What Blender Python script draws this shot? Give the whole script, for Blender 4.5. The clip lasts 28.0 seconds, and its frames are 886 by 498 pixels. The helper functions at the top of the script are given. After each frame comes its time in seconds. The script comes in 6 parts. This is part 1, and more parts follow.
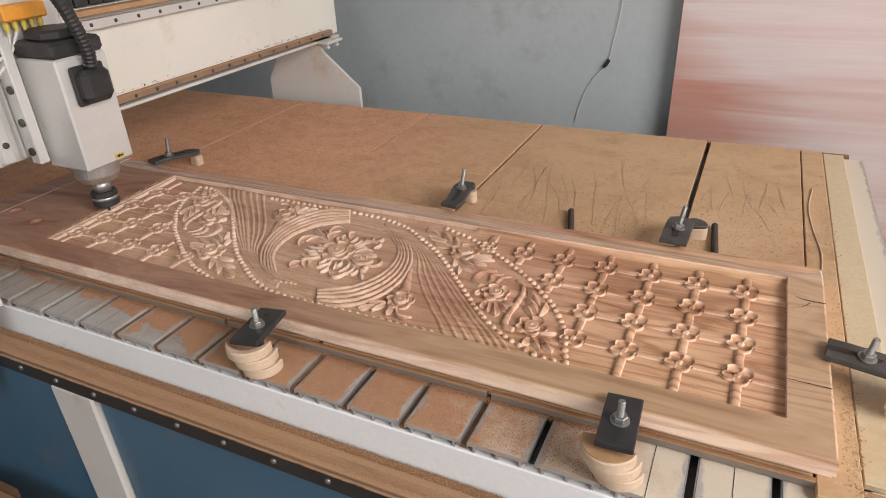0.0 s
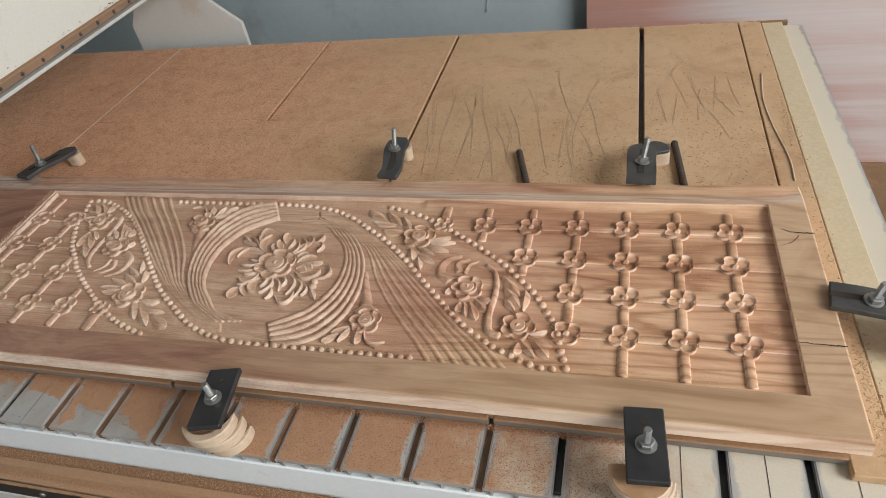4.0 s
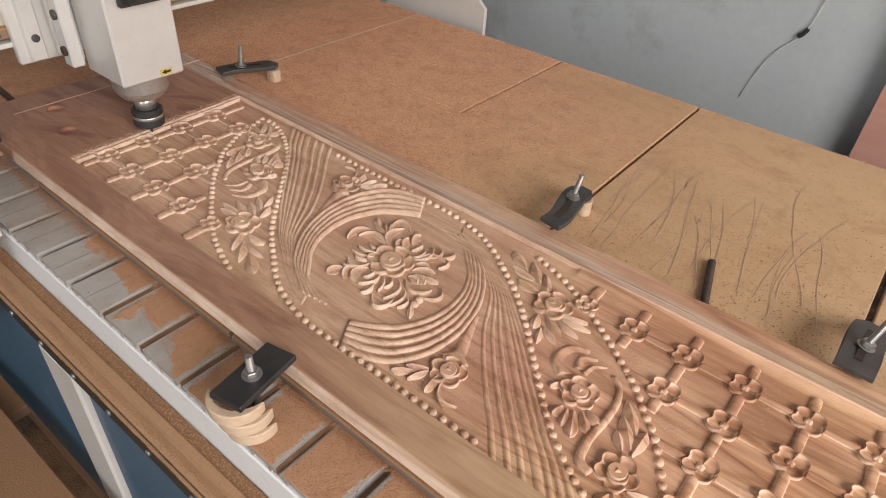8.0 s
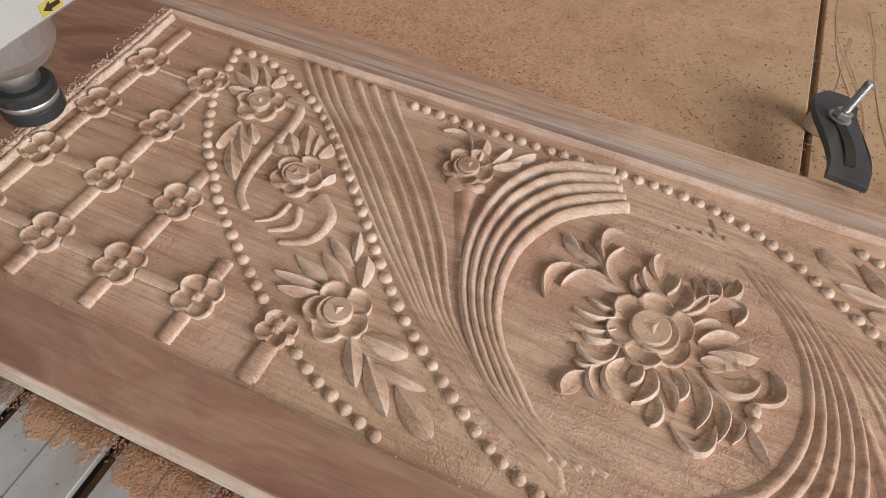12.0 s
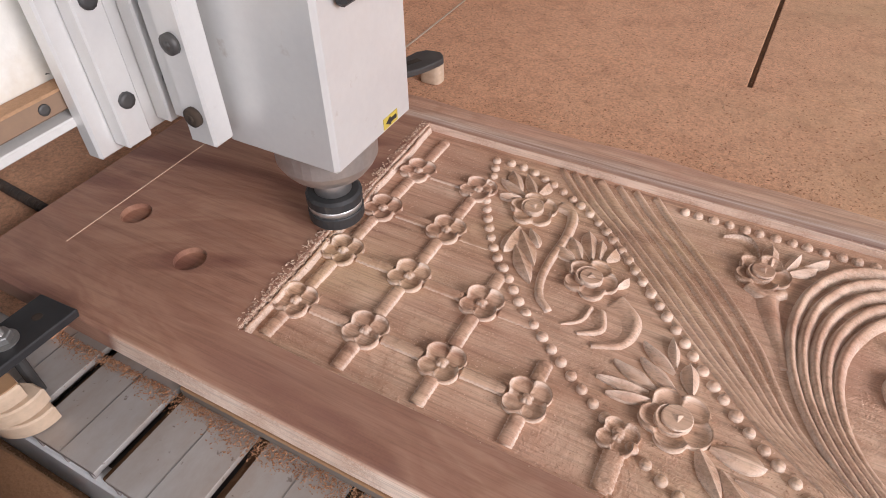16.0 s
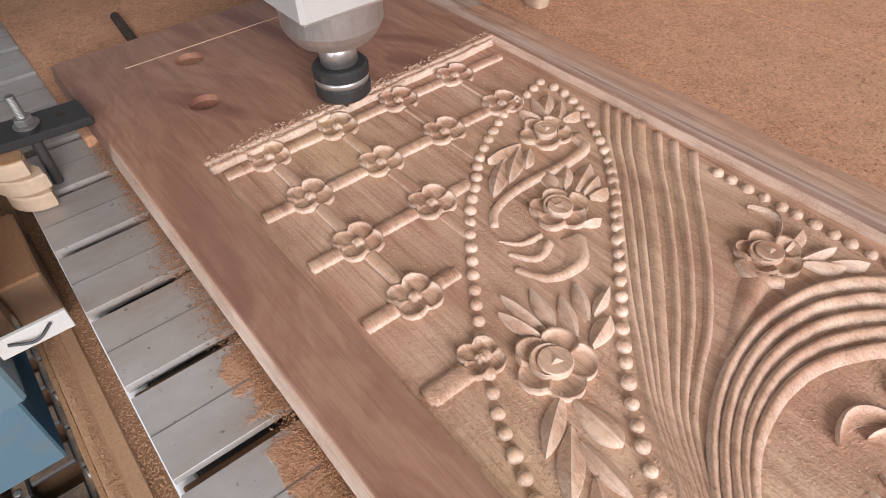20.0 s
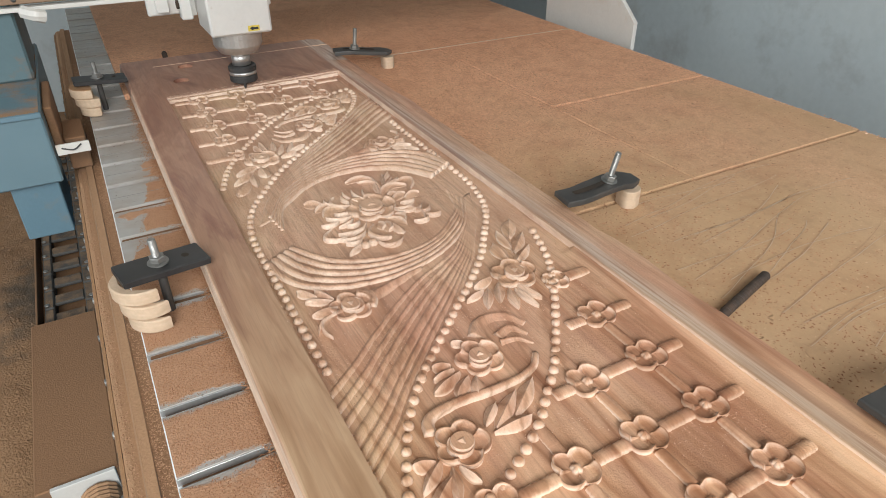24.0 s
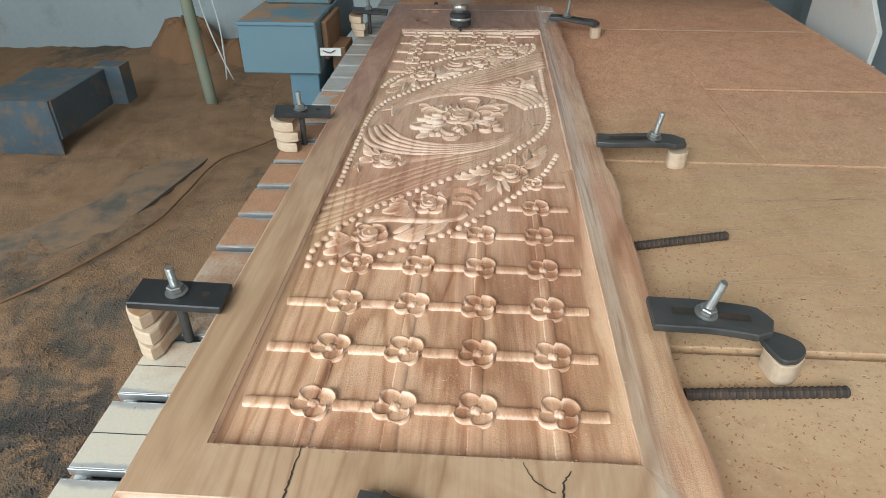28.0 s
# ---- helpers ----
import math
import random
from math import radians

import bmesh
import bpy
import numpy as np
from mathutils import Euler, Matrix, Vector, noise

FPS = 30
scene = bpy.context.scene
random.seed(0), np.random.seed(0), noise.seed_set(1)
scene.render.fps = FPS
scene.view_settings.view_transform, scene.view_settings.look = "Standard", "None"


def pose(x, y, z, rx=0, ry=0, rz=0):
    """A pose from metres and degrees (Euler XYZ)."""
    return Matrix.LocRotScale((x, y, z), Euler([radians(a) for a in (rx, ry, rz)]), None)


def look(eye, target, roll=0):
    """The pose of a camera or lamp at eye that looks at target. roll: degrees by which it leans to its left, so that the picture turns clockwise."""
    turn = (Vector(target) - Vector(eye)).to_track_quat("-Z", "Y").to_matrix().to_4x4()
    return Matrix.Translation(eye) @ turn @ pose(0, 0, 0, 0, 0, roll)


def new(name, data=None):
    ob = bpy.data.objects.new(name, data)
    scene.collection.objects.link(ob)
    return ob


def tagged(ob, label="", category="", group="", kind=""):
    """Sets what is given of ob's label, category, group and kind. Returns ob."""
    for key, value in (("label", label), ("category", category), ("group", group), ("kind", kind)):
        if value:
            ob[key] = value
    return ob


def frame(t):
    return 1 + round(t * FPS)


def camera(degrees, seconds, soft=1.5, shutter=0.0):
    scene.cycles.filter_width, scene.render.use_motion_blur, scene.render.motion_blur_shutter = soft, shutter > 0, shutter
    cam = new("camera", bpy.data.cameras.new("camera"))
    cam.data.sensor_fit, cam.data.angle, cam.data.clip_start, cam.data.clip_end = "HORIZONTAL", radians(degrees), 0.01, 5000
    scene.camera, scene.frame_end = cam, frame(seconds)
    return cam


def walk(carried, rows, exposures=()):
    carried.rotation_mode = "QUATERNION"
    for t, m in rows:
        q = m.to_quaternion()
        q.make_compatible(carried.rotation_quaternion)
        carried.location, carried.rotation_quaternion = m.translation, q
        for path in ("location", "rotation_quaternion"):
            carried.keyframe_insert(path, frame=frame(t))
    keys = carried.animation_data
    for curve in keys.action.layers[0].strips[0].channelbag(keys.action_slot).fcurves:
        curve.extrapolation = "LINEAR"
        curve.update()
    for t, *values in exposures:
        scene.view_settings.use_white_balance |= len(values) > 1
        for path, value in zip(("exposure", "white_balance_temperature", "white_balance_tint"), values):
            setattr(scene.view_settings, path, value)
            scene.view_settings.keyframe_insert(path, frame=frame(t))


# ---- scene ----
cam = camera(69.0, 28.0, soft=0.9)
PATH = [
    (0, (0.704, -0.819, 1.366), (-0.077, 0.758, 0.415), -2.7),
    (0.5, (0.713, -0.817, 1.365), (-0.084, 0.766, 0.438), -3.4),
    (1, (0.71, -0.818, 1.364), (-0.084, 0.76, 0.424), -3.0),
    (1.5, (0.676, -0.793, 1.354), (-0.105, 0.761, 0.365), -2.9),
    (2, (0.588, -0.717, 1.362), (0.019, 0.839, 0.243), -5.1),
    (2.5, (0.556, -0.645, 1.419), (0.088, 0.783, 0.099), -10.9),
    (4.5, (0.617, -0.639, 1.459), (0.027, 0.792, 0.192), -10.6),
    (5, (0.629, -0.632, 1.465), (-0.197, 0.732, 0.257), -4.2),
    (5.5, (0.65, -0.635, 1.465), (-0.381, 0.665, 0.348), 0.1),
    (6, (0.665, -0.641, 1.47), (-0.48, 0.651, 0.46), 1.7),
    (6.5, (0.669, -0.649, 1.469), (-0.462, 0.667, 0.474), 2.3),
    (7, (0.671, -0.65, 1.466), (-0.463, 0.656, 0.462), 1.9),
    (7.5, (0.647, -0.606, 1.435), (-0.424, 0.693, 0.356), 2.6),
    (8, (0.553, -0.512, 1.385), (-0.388, 0.761, 0.163), 4.4),
    (8.5, (0.479, -0.437, 1.336), (-0.375, 0.818, 0.034), 5.4),
    (9, (0.401, -0.362, 1.296), (-0.361, 0.836, -0.113), 4.7),
    (9.5, (0.309, -0.284, 1.248), (-0.38, 0.812, -0.277), 4.7),
    (10, (0.244, -0.246, 1.235), (-0.389, 0.804, -0.345), 4.4),
    (10.5, (0.118, -0.256, 1.238), (-0.397, 0.92, -0.296), 4.0),
    (11, (0.022, -0.277, 1.234), (-0.375, 0.899, -0.334), 4.7),
    (11.5, (0.007, -0.289, 1.232), (-0.302, 0.874, -0.366), 6.9),
    (12, (0.03, -0.295, 1.234), (-0.381, 0.855, -0.35), 4.8),
    (12.5, (0.053, -0.306, 1.236), (-0.509, 0.824, -0.316), 2.1),
    (13, (0.029, -0.33, 1.235), (-0.514, 0.903, -0.243), 2.8),
    (13.5, (-0.066, -0.374, 1.234), (-0.633, 0.882, -0.216), 1.0),
    (15.5, (-0.137, -0.379, 1.24), (-0.802, 0.901, -0.145), -1.0),
    (16, (-0.141, -0.38, 1.227), (-0.852, 0.899, -0.137), -1.1),
    (16.5, (-0.145, -0.362, 1.197), (-0.825, 0.865, -0.227), -0.7),
    (17, (-0.153, -0.361, 1.184), (-0.905, 0.825, -0.24), -3.7),
    (17.5, (-0.166, -0.37, 1.185), (-0.973, 0.803, -0.219), -4.0),
    (18, (-0.171, -0.37, 1.18), (-0.963, 0.798, -0.237), -2.6),
    (18.5, (-0.169, -0.369, 1.177), (-0.963, 0.781, -0.254), -2.4),
    (19, (-0.144, -0.363, 1.173), (-0.939, 0.791, -0.254), -2.0),
    (19.5, (-0.077, -0.322, 1.165), (-0.982, 0.768, -0.247), -1.4),
    (20, (0.024, -0.275, 1.154), (-1.126, 0.577, -0.242), -2.9),
    (20.5, (0.111, -0.276, 1.179), (-1.057, 0.631, -0.168), -1.5),
    (21, (0.224, -0.327, 1.2), (-0.943, 0.604, -0.131), 0.2),
    (21.5, (0.314, -0.336, 1.225), (-0.838, 0.662, -0.07), 2.9),
    (22, (0.429, -0.321, 1.232), (-0.84, 0.599, -0.01), 0.7),
    (22.5, (0.6, -0.302, 1.237), (-0.761, 0.53, 0.03), 2.4),
    (24.5, (0.783, -0.271, 1.227), (-0.724, 0.529, 0.182), -0.7),
    (25, (0.801, -0.267, 1.22), (-0.725, 0.429, 0.131), -0.7),
    (25.5, (0.839, -0.26, 1.203), (-0.714, 0.285, 0.066), 0.1),
    (26, (0.919, -0.223, 1.217), (-0.669, 0.163, 0.065), 3.4),
    (26.5, (0.972, -0.156, 1.217), (-0.67, -0.024, 0.082), 2.9),
    (27, (1.022, -0.036, 1.214), (-0.6, -0.126, 0.049), 1.0),
    (27.5, (1.087, 0.011, 1.232), (-0.625, -0.093, 0.202), 0.3),
    (28, (1.125, 0.032, 1.232), (-0.552, -0.079, 0.149), -0.1),
]
walk(cam, [(t, look(eye, target, roll)) for t, eye, target, roll in PATH],
     exposures=[(0.0, -0.61, 6600, 14), (1.0, -0.62, 6650, 14), (2.0, -0.66, 6600, 13), (5.0, -0.67, 6000, 3), (6.0, -0.52, 6250, 8), (7.0, -0.56, 6450, 10), (8.0, -0.49, 6750, 14), (9.0, -0.57, 6700, 13), (10.0, -0.49, 6400, 11), (11.0, -0.40, 6300, 10), (12.0, -0.46, 6050, 8),
                (13.0, -0.40, 6000, 9), (16.0, -0.22, 6150, 18), (17.0, -0.20, 6100, 18), (19.0, -0.12, 6050, 17), (21.0, -0.23, 6350, 13), (22.5, -0.28, 6100, 7), (25.0, -0.43, 6250, 4), (26.0, -0.41, 5900, -1), (28.0, -0.43, 5650, -2)])

# ---------- world, daylight, exposure
world = bpy.data.worlds.new("sky")
scene.world = world
world.use_nodes = True
wt = world.node_tree
sky = wt.nodes.new("ShaderNodeTexSky")
sky.sky_type = "NISHITA"
sky.sun_disc = False
sky.sun_elevation, sky.sun_rotation = radians(66), radians(115)
wt.links.new(sky.outputs[0], wt.nodes["Background"].inputs[0])
wt.nodes["Background"].inputs[1].default_value = 0.12

sun = new("sun", bpy.data.lights.new("sun", "SUN"))
sun.data.energy, sun.data.angle, sun.data.color = 2.5, radians(0.6), (1.0, 0.95, 0.88)
sun.matrix_world = look((4.7, -1.9, 8), (1.5, -0.4, 0))


def area_lamp(name, eye, target, sx, sy, watts, color):
    lamp = new(name, bpy.data.lights.new(name, "AREA"))
    lamp.data.shape, lamp.data.size, lamp.data.size_y = "RECTANGLE", sx, sy
    lamp.data.energy, lamp.data.color = watts, color
    lamp.matrix_world = look(eye, target)
    return lamp


# stands for daylight through an unseen opening on the right
area_lamp("doorway_daylight", (3.1, -1.05, 2.45), (0.0, 0.0, 0.84), 2.2, 1.5, 205, (1.0, 0.955, 0.905))
# fill lamp added in an assumed front opening to brighten front-facing sides
area_lamp("front_fill_light", (0.6, -3.1, 1.45), (0.1, 0.0, 0.8), 1.5, 1.5, 34, (0.97, 0.97, 0.97))

# ---------- materials
BT, ZF, BED = 0.84, 0.8295, 0.805      # board top, carved ground, spoilboard top
FLOOR, PITCH = 0.13, 0.0850


class Nodes:
    def __init__(self, name):
        self.m = bpy.data.materials.new(name)
        self.m.use_nodes = True
        self.t = self.m.node_tree
        self.b = self.t.nodes["Principled BSDF"]
        geo = self.t.nodes.new("ShaderNodeNewGeometry")
        self.pos = geo.outputs["Position"]

    def link(self, a, b):
        self.t.links.new(a, b)

    def noise(self, scale, stretch=(1, 1, 1), detail=4.0, rough=0.55, distort=0.0, shift=(0, 0, 0)):
        mp = self.t.nodes.new("ShaderNodeMapping")
        mp.inputs["Scale"].default_value = stretch
        mp.inputs["Location"].default_value = shift
        self.link(self.pos, mp.inputs["Vector"])
        n = self.t.nodes.new("ShaderNodeTexNoise")
        n.inputs["Scale"].default_value, n.inputs["Detail"].default_value = scale, detail
        n.inputs["Roughness"].default_value, n.inputs["Distortion"].default_value = rough, distort
        self.link(mp.outputs[0], n.inputs["Vector"])
        return n.outputs["Fac"]

    def ramp(self, fac, stops):
        r = self.t.nodes.new("ShaderNodeValToRGB")
        el = r.color_ramp.elements
        while len(el) < len(stops):
            el.new(0.5)
        for e, (p, c) in zip(el, stops):
            e.position, e.color = p, (c, c, c, 1) if isinstance(c, (int, float)) else (*c, 1)
        self.link(fac, r.inputs[0])
        return r.outputs[0]

    def mix(self, fac, a, b, mode="MIX"):
        n = self.t.nodes.new("ShaderNodeMix")
        n.data_type, n.blend_type = "RGBA", mode
        for sock, v in ((n.inputs[0], fac), (n.inputs[6], a), (n.inputs[7], b)):
            if isinstance(v, (int, float)):
                sock.default_value = v
            elif isinstance(v, tuple):
                sock.default_value = (*v, 1)
            else:
                self.link(v, sock)
        return n.outputs[2]

    def math(self, op, a, b):
        n = self.t.nodes.new("ShaderNodeMath")
        n.operation = op
        for sock, v in zip(n.inputs, (a, b)):
            if isinstance(v, (int, float)):
                sock.default_value = v
            else:
                self.link(v, sock)
        return n.outputs[0]

    def axis(self, k):
        s = self.t.nodes.new("ShaderNodeSeparateXYZ")
        self.link(self.pos, s.inputs[0])
        return s.outputs[k]

    def bump(self, fac, dist, strength=0.6):
        b = self.t.nodes.new("ShaderNodeBump")
        b.inputs["Distance"].default_value, b.inputs["Strength"].default_value = dist, strength
        self.link(fac, b.inputs["Height"])
        self.link(b.outputs[0], self.b.inputs["Normal"])

    def random(self):
        return self.t.nodes.new("ShaderNodeObjectInfo").outputs["Random"]

    def done(self, color, rough, metal=0.0):
        for key, v in (("Base Color", color), ("Roughness", rough), ("Metallic", metal)):
            if isinstance(v, (int, float)):
                self.b.inputs[key].default_value = v
            elif isinstance(v, tuple):
                self.b.inputs[key].default_value = (*v, 1)
            else:
                self.link(v, self.b.inputs[key])
        return self.m


def plain(name, c1, c2, scale, rough, metal=0.0, fine=180, grime=None, grime_at=0.62, bump=0.0004, stretch=(1, 1, 1), speck=0.25):
    """Two-tone surface with fine grain and, if given, patches of grime or dust."""
    n = Nodes(name)
    col = n.mix(n.ramp(n.noise(scale, stretch), [(0.3, 0.0), (0.7, 1.0)]), c1, c2)
    f = n.noise(fine, detail=3)
    col = n.mix(speck, col, n.ramp(f, [(0.25, 0.35), (0.75, 1.0)]), "MULTIPLY")
    if grime:
        g = n.noise(scale * 2.3, detail=6, rough=0.65, shift=(3, 1, 2))
        col = n.mix(n.ramp(g, [(grime_at - 0.1, 0.0), (grime_at + 0.08, 1.0)]), col, grime)
    n.bump(f, bump)
    r = n.mix(n.noise(scale * 4), (max(rough - 0.12, 0.05),) * 3, (min(rough + 0.12, 1),) * 3)
    return n.done(col, r, metal)


def teak():
    """Teak: the planed face has aged to a clouded pinkish brown, fresh cuts are paler; fine dust clings to both."""
    n = Nodes("teak_wood")
    g1 = n.noise(2.6, (0.7, 8.0, 8.0), detail=6, distort=1.5)
    g2 = n.noise(9.0, (0.34, 14.0, 14.0), detail=5, distort=0.8, shift=(1, 2, 0))
    g3 = n.noise(60.0, (0.35, 12.0, 12.0), detail=3, shift=(5, 0, 0))
    cut = n.ramp(g1, [(0.26, (0.45, 0.265, 0.195)), (0.40, (0.60, 0.40, 0.31)), (0.55, (0.72, 0.515, 0.41)), (0.72, (0.80, 0.62, 0.515))])
    streak = n.ramp(g2, [(0.35, (0.40, 0.29, 0.25)), (0.455, (0.86, 0.82, 0.79)), (0.6, (1.0, 1.0, 1.0))])
    cut = n.mix(n.ramp(n.axis(0), [(0.2, 0.76), (0.5, 0.34)]), cut, streak, "MULTIPLY")
    patch = n.noise(5.5, (0.7, 1.8, 1.8), detail=5, rough=0.6, distort=1.2, shift=(6, 3, 0))
    cut = n.mix(n.ramp(patch, [(0.52, 0.0), (0.68, 0.5)]), cut, (0.82, 0.66, 0.54))
    cut = n.mix(n.ramp(patch, [(0.32, 0.42), (0.46, 0.0)]), cut, (0.47, 0.265, 0.18))
    # the heart of the board turns from pink to honey towards one end
    honey = n.ramp(n.math("ADD", n.math("MULTIPLY", n.axis(0), 0.8), n.math("MULTIPLY", g1, 0.5)), [(0.35, 0.0), (0.75, 1.0)])
    cut = n.mix(honey, cut, n.mix(1.0, cut, (0.99, 0.92, 0.80), "MULTIPLY"))
    # aged planed face
    cloud = n.noise(3.6, (0.85, 2.2, 2.2), detail=4, distort=2.4, shift=(2, 7, 0))
    aged = n.ramp(cloud, [(0.30, (0.225, 0.103, 0.074)), (0.40, (0.30, 0.150, 0.103)), (0.47, (0.385, 0.212, 0.142)), (0.53, (0.345, 0.178, 0.119)), (0.60, (0.42, 0.240, 0.160)), (0.70, (0.37, 0.197, 0.132))])
    aged = n.mix(0.26, aged, n.ramp(g2, [(0.34, (0.55, 0.45, 0.42)), (0.47, (1.0, 1.0, 1.0))]), "MULTIPLY")
    figure = n.noise(7.0, (0.5, 5.0, 5.0), detail=5, rough=0.6, distort=3.0, shift=(4, 9, 0))
    aged = n.mix(n.ramp(figure, [(0.38, 0.30), (0.50, 0.0)]), aged, (0.20, 0.095, 0.07))
    far = n.ramp(n.math("ADD", n.math("ADD", n.axis(0), 0.2), n.math("MULTIPLY", n.math("SUBTRACT", cloud, 0.5), 0.5)), [(0.16, 0.0), (0.66, 0.92)])
    smooth = n.ramp(cloud, [(0.32, (0.41, 0.258, 0.150)), (0.45, (0.49, 0.322, 0.192)), (0.56, (0.54, 0.365, 0.226)), (0.7, (0.49, 0.318, 0.196))])
    smooth = n.mix(0.22, smooth, n.ramp(g2, [(0.32, (0.62, 0.52, 0.50)), (0.5, (1.0, 1.0, 1.0))]), "MULTIPLY")
    aged = n.mix(far, aged, smooth)
    back = n.ramp(n.math("ADD", n.axis(1), n.math("MULTIPLY", g1, 0.02)), [(0.166, 0.0), (0.180, 1.0)])
    line = n.noise(5.0, (0.45, 15.0, 8.0), detail=4, distort=1.8)
    pale = n.ramp(line, [(0.36, (0.30, 0.185, 0.14)), (0.42, (0.52, 0.38, 0.305)), (0.48, (0.66, 0.53, 0.44)), (0.52, (0.46, 0.33, 0.26)), (0.55, (0.68, 0.56, 0.475)), (0.66, (0.73, 0.62, 0.535))])
    aged = n.mix(n.math("MULTIPLY", back, n.ramp(n.axis(0), [(0.30, 0.85), (0.65, 0.45)])), aged, pale)
    planed = n.ramp(n.math("MULTIPLY", n.math("SUBTRACT", n.axis(2), 0.837), 250.0), [(0.15, 0.0), (0.55, 1.0)])
    planed = n.math("MAXIMUM", planed, n.ramp(n.math("ADD", n.axis(0), 1.0), [(0.470, 1.0), (0.478, 0.0)]))
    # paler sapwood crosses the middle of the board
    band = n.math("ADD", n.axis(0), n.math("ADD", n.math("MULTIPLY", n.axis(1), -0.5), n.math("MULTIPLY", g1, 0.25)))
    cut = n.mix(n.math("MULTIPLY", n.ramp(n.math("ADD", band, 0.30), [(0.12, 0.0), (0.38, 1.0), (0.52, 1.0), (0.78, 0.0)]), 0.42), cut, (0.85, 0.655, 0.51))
    # reddish heartwood runs along the rear side of the far half
    heart = n.math("MULTIPLY", n.ramp(n.math("ADD", n.axis(1), n.math("MULTIPLY", n.math("SUBTRACT", g1, 0.5), 0.10)), [(0.055, 0.0), (0.085, 1.0), (0.125, 0.8), (0.150, 0.2)]), n.ramp(n.axis(0), [(0.20, 0.0), (0.30, 1.0), (0.62, 0.8), (0.78, 0.2)]))
    cut = n.mix(n.math("MULTIPLY", heart, n.ramp(g2, [(0.38, 0.75), (0.56, 0.25)])), cut, (0.45, 0.215, 0.125))
    cut = n.mix(1.0, cut, (0.93, 0.845, 0.75), "MULTIPLY")
    # steep cut faces are painted paler, as if lit; they also hold less dust
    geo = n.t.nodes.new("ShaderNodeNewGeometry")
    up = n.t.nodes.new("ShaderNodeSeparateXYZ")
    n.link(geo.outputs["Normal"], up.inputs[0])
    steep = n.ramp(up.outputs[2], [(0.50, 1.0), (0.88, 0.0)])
    tint = n.noise(3.1, (1.0, 1.6, 1.6), detail=4, rough=0.6, distort=0.8, shift=(11, 5, 0))
    cut = n.mix(n.math("MULTIPLY", n.ramp(tint, [(0.32, 0.70), (0.49, 0.0)]), n.ramp(n.axis(0), [(0.30, 1.0), (0.55, 0.35)])), cut, (0.60, 0.325, 0.225))
    cut = n.mix(n.ramp(tint, [(0.52, 0.0), (0.68, 0.6)]), cut, (0.66, 0.46, 0.275))
    # mixes the lit look of steep faces into the cut colour
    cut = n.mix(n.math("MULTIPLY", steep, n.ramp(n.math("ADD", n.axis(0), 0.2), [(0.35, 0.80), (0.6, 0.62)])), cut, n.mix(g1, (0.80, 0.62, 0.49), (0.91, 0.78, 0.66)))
    col = n.mix(planed, cut, aged)
    col = n.mix(n.math("MULTIPLY", n.ramp(n.axis(0), [(0.2, 0.46), (0.55, 0.17)]), n.math("SUBTRACT", 1.0, n.math("MULTIPLY", planed, 0.5))), col, n.ramp(g3, [(0.34, 0.5), (0.52, 1.0)]), "MULTIPLY")
    sweep = n.noise(1.9, (0.55, 2.6, 2.6), detail=2, rough=0.35, distort=0.5, shift=(3, 8, 0))
    rings = n.math("ADD", 0.5, n.math("MULTIPLY", n.math("SINE", n.math("ADD", n.math("MULTIPLY", sweep, 120.0), n.math("MULTIPLY", g1, 7.0)), 0.0), 0.5))
    ringed = n.mix(1.0, col, n.ramp(rings, [(0.0, (0.60, 0.49, 0.40)), (0.10, (0.86, 0.80, 0.74)), (0.28, (1.0, 1.0, 1.0)), (0.9, (1.05, 1.06, 1.06))]), "MULTIPLY")
    col = n.mix(n.math("MULTIPLY", n.ramp(n.axis(0), [(0.1, 0.25), (0.5, 0.75)]), n.math("SUBTRACT", 1.0, n.math("MULTIPLY", planed, 0.35))), col, ringed)
    dust = n.noise(15.0, detail=7, rough=0.72, shift=(0, 4, 0))
    speck = n.noise(520.0, detail=3, rough=0.7)
    dm = n.math("MULTIPLY", n.ramp(dust, [(0.44, 0.0), (0.66, 1.0)]), n.ramp(speck, [(0.38, 0.15), (0.58, 1.0)]))
    # the end cut last has been swept clean
    dm = n.math("MULTIPLY", dm, n.ramp(n.axis(0), [(0.2, 1.0), (0.5, 0.3)]))
    vein = n.noise(5.0, (0.55, 4.5, 4.5), detail=5, distort=1.6, shift=(8, 1, 0))
    veins = n.ramp(vein, [(0.34, (0.82, 0.72, 0.65)), (0.43, (1.0, 0.98, 0.96)), (0.55, (1.06, 1.07, 1.07)), (0.68, (0.98, 0.95, 0.93))])
    col = n.mix(n.math("MULTIPLY", n.ramp(n.axis(0), [(0.2, 0.2), (0.5, 1.0)]), n.math("SUBTRACT", 1.0, n.math("MULTIPLY", planed, 0.75))), col, n.mix(1.0, col, veins, "MULTIPLY"))
    col = n.mix(n.math("MULTIPLY", n.math("MULTIPLY", dm, n.math("SUBTRACT", 1.0, n.math("MULTIPLY", planed, 0.7))), 0.7), col, (0.45, 0.235, 0.14))
    rough_cut = n.math("MULTIPLY", n.math("ADD", n.math("MULTIPLY", speck, 0.8), n.math("MULTIPLY", dm, 0.8)), n.math("SUBTRACT", 1.12, planed))
    fray = n.noise(230.0, (0.7, 1.2, 1.2), detail=4, rough=0.7, shift=(2, 2, 2))
    frayed = n.math("MULTIPLY", n.math("MULTIPLY", fray, n.ramp(dust, [(0.40, 0.7), (0.60, 3.0)])), n.math("SUBTRACT", 1.0, planed))
    frayed = n.math("MULTIPLY", frayed, n.ramp(n.axis(0), [(0.2, 1.0), (0.5, 0.3)]))
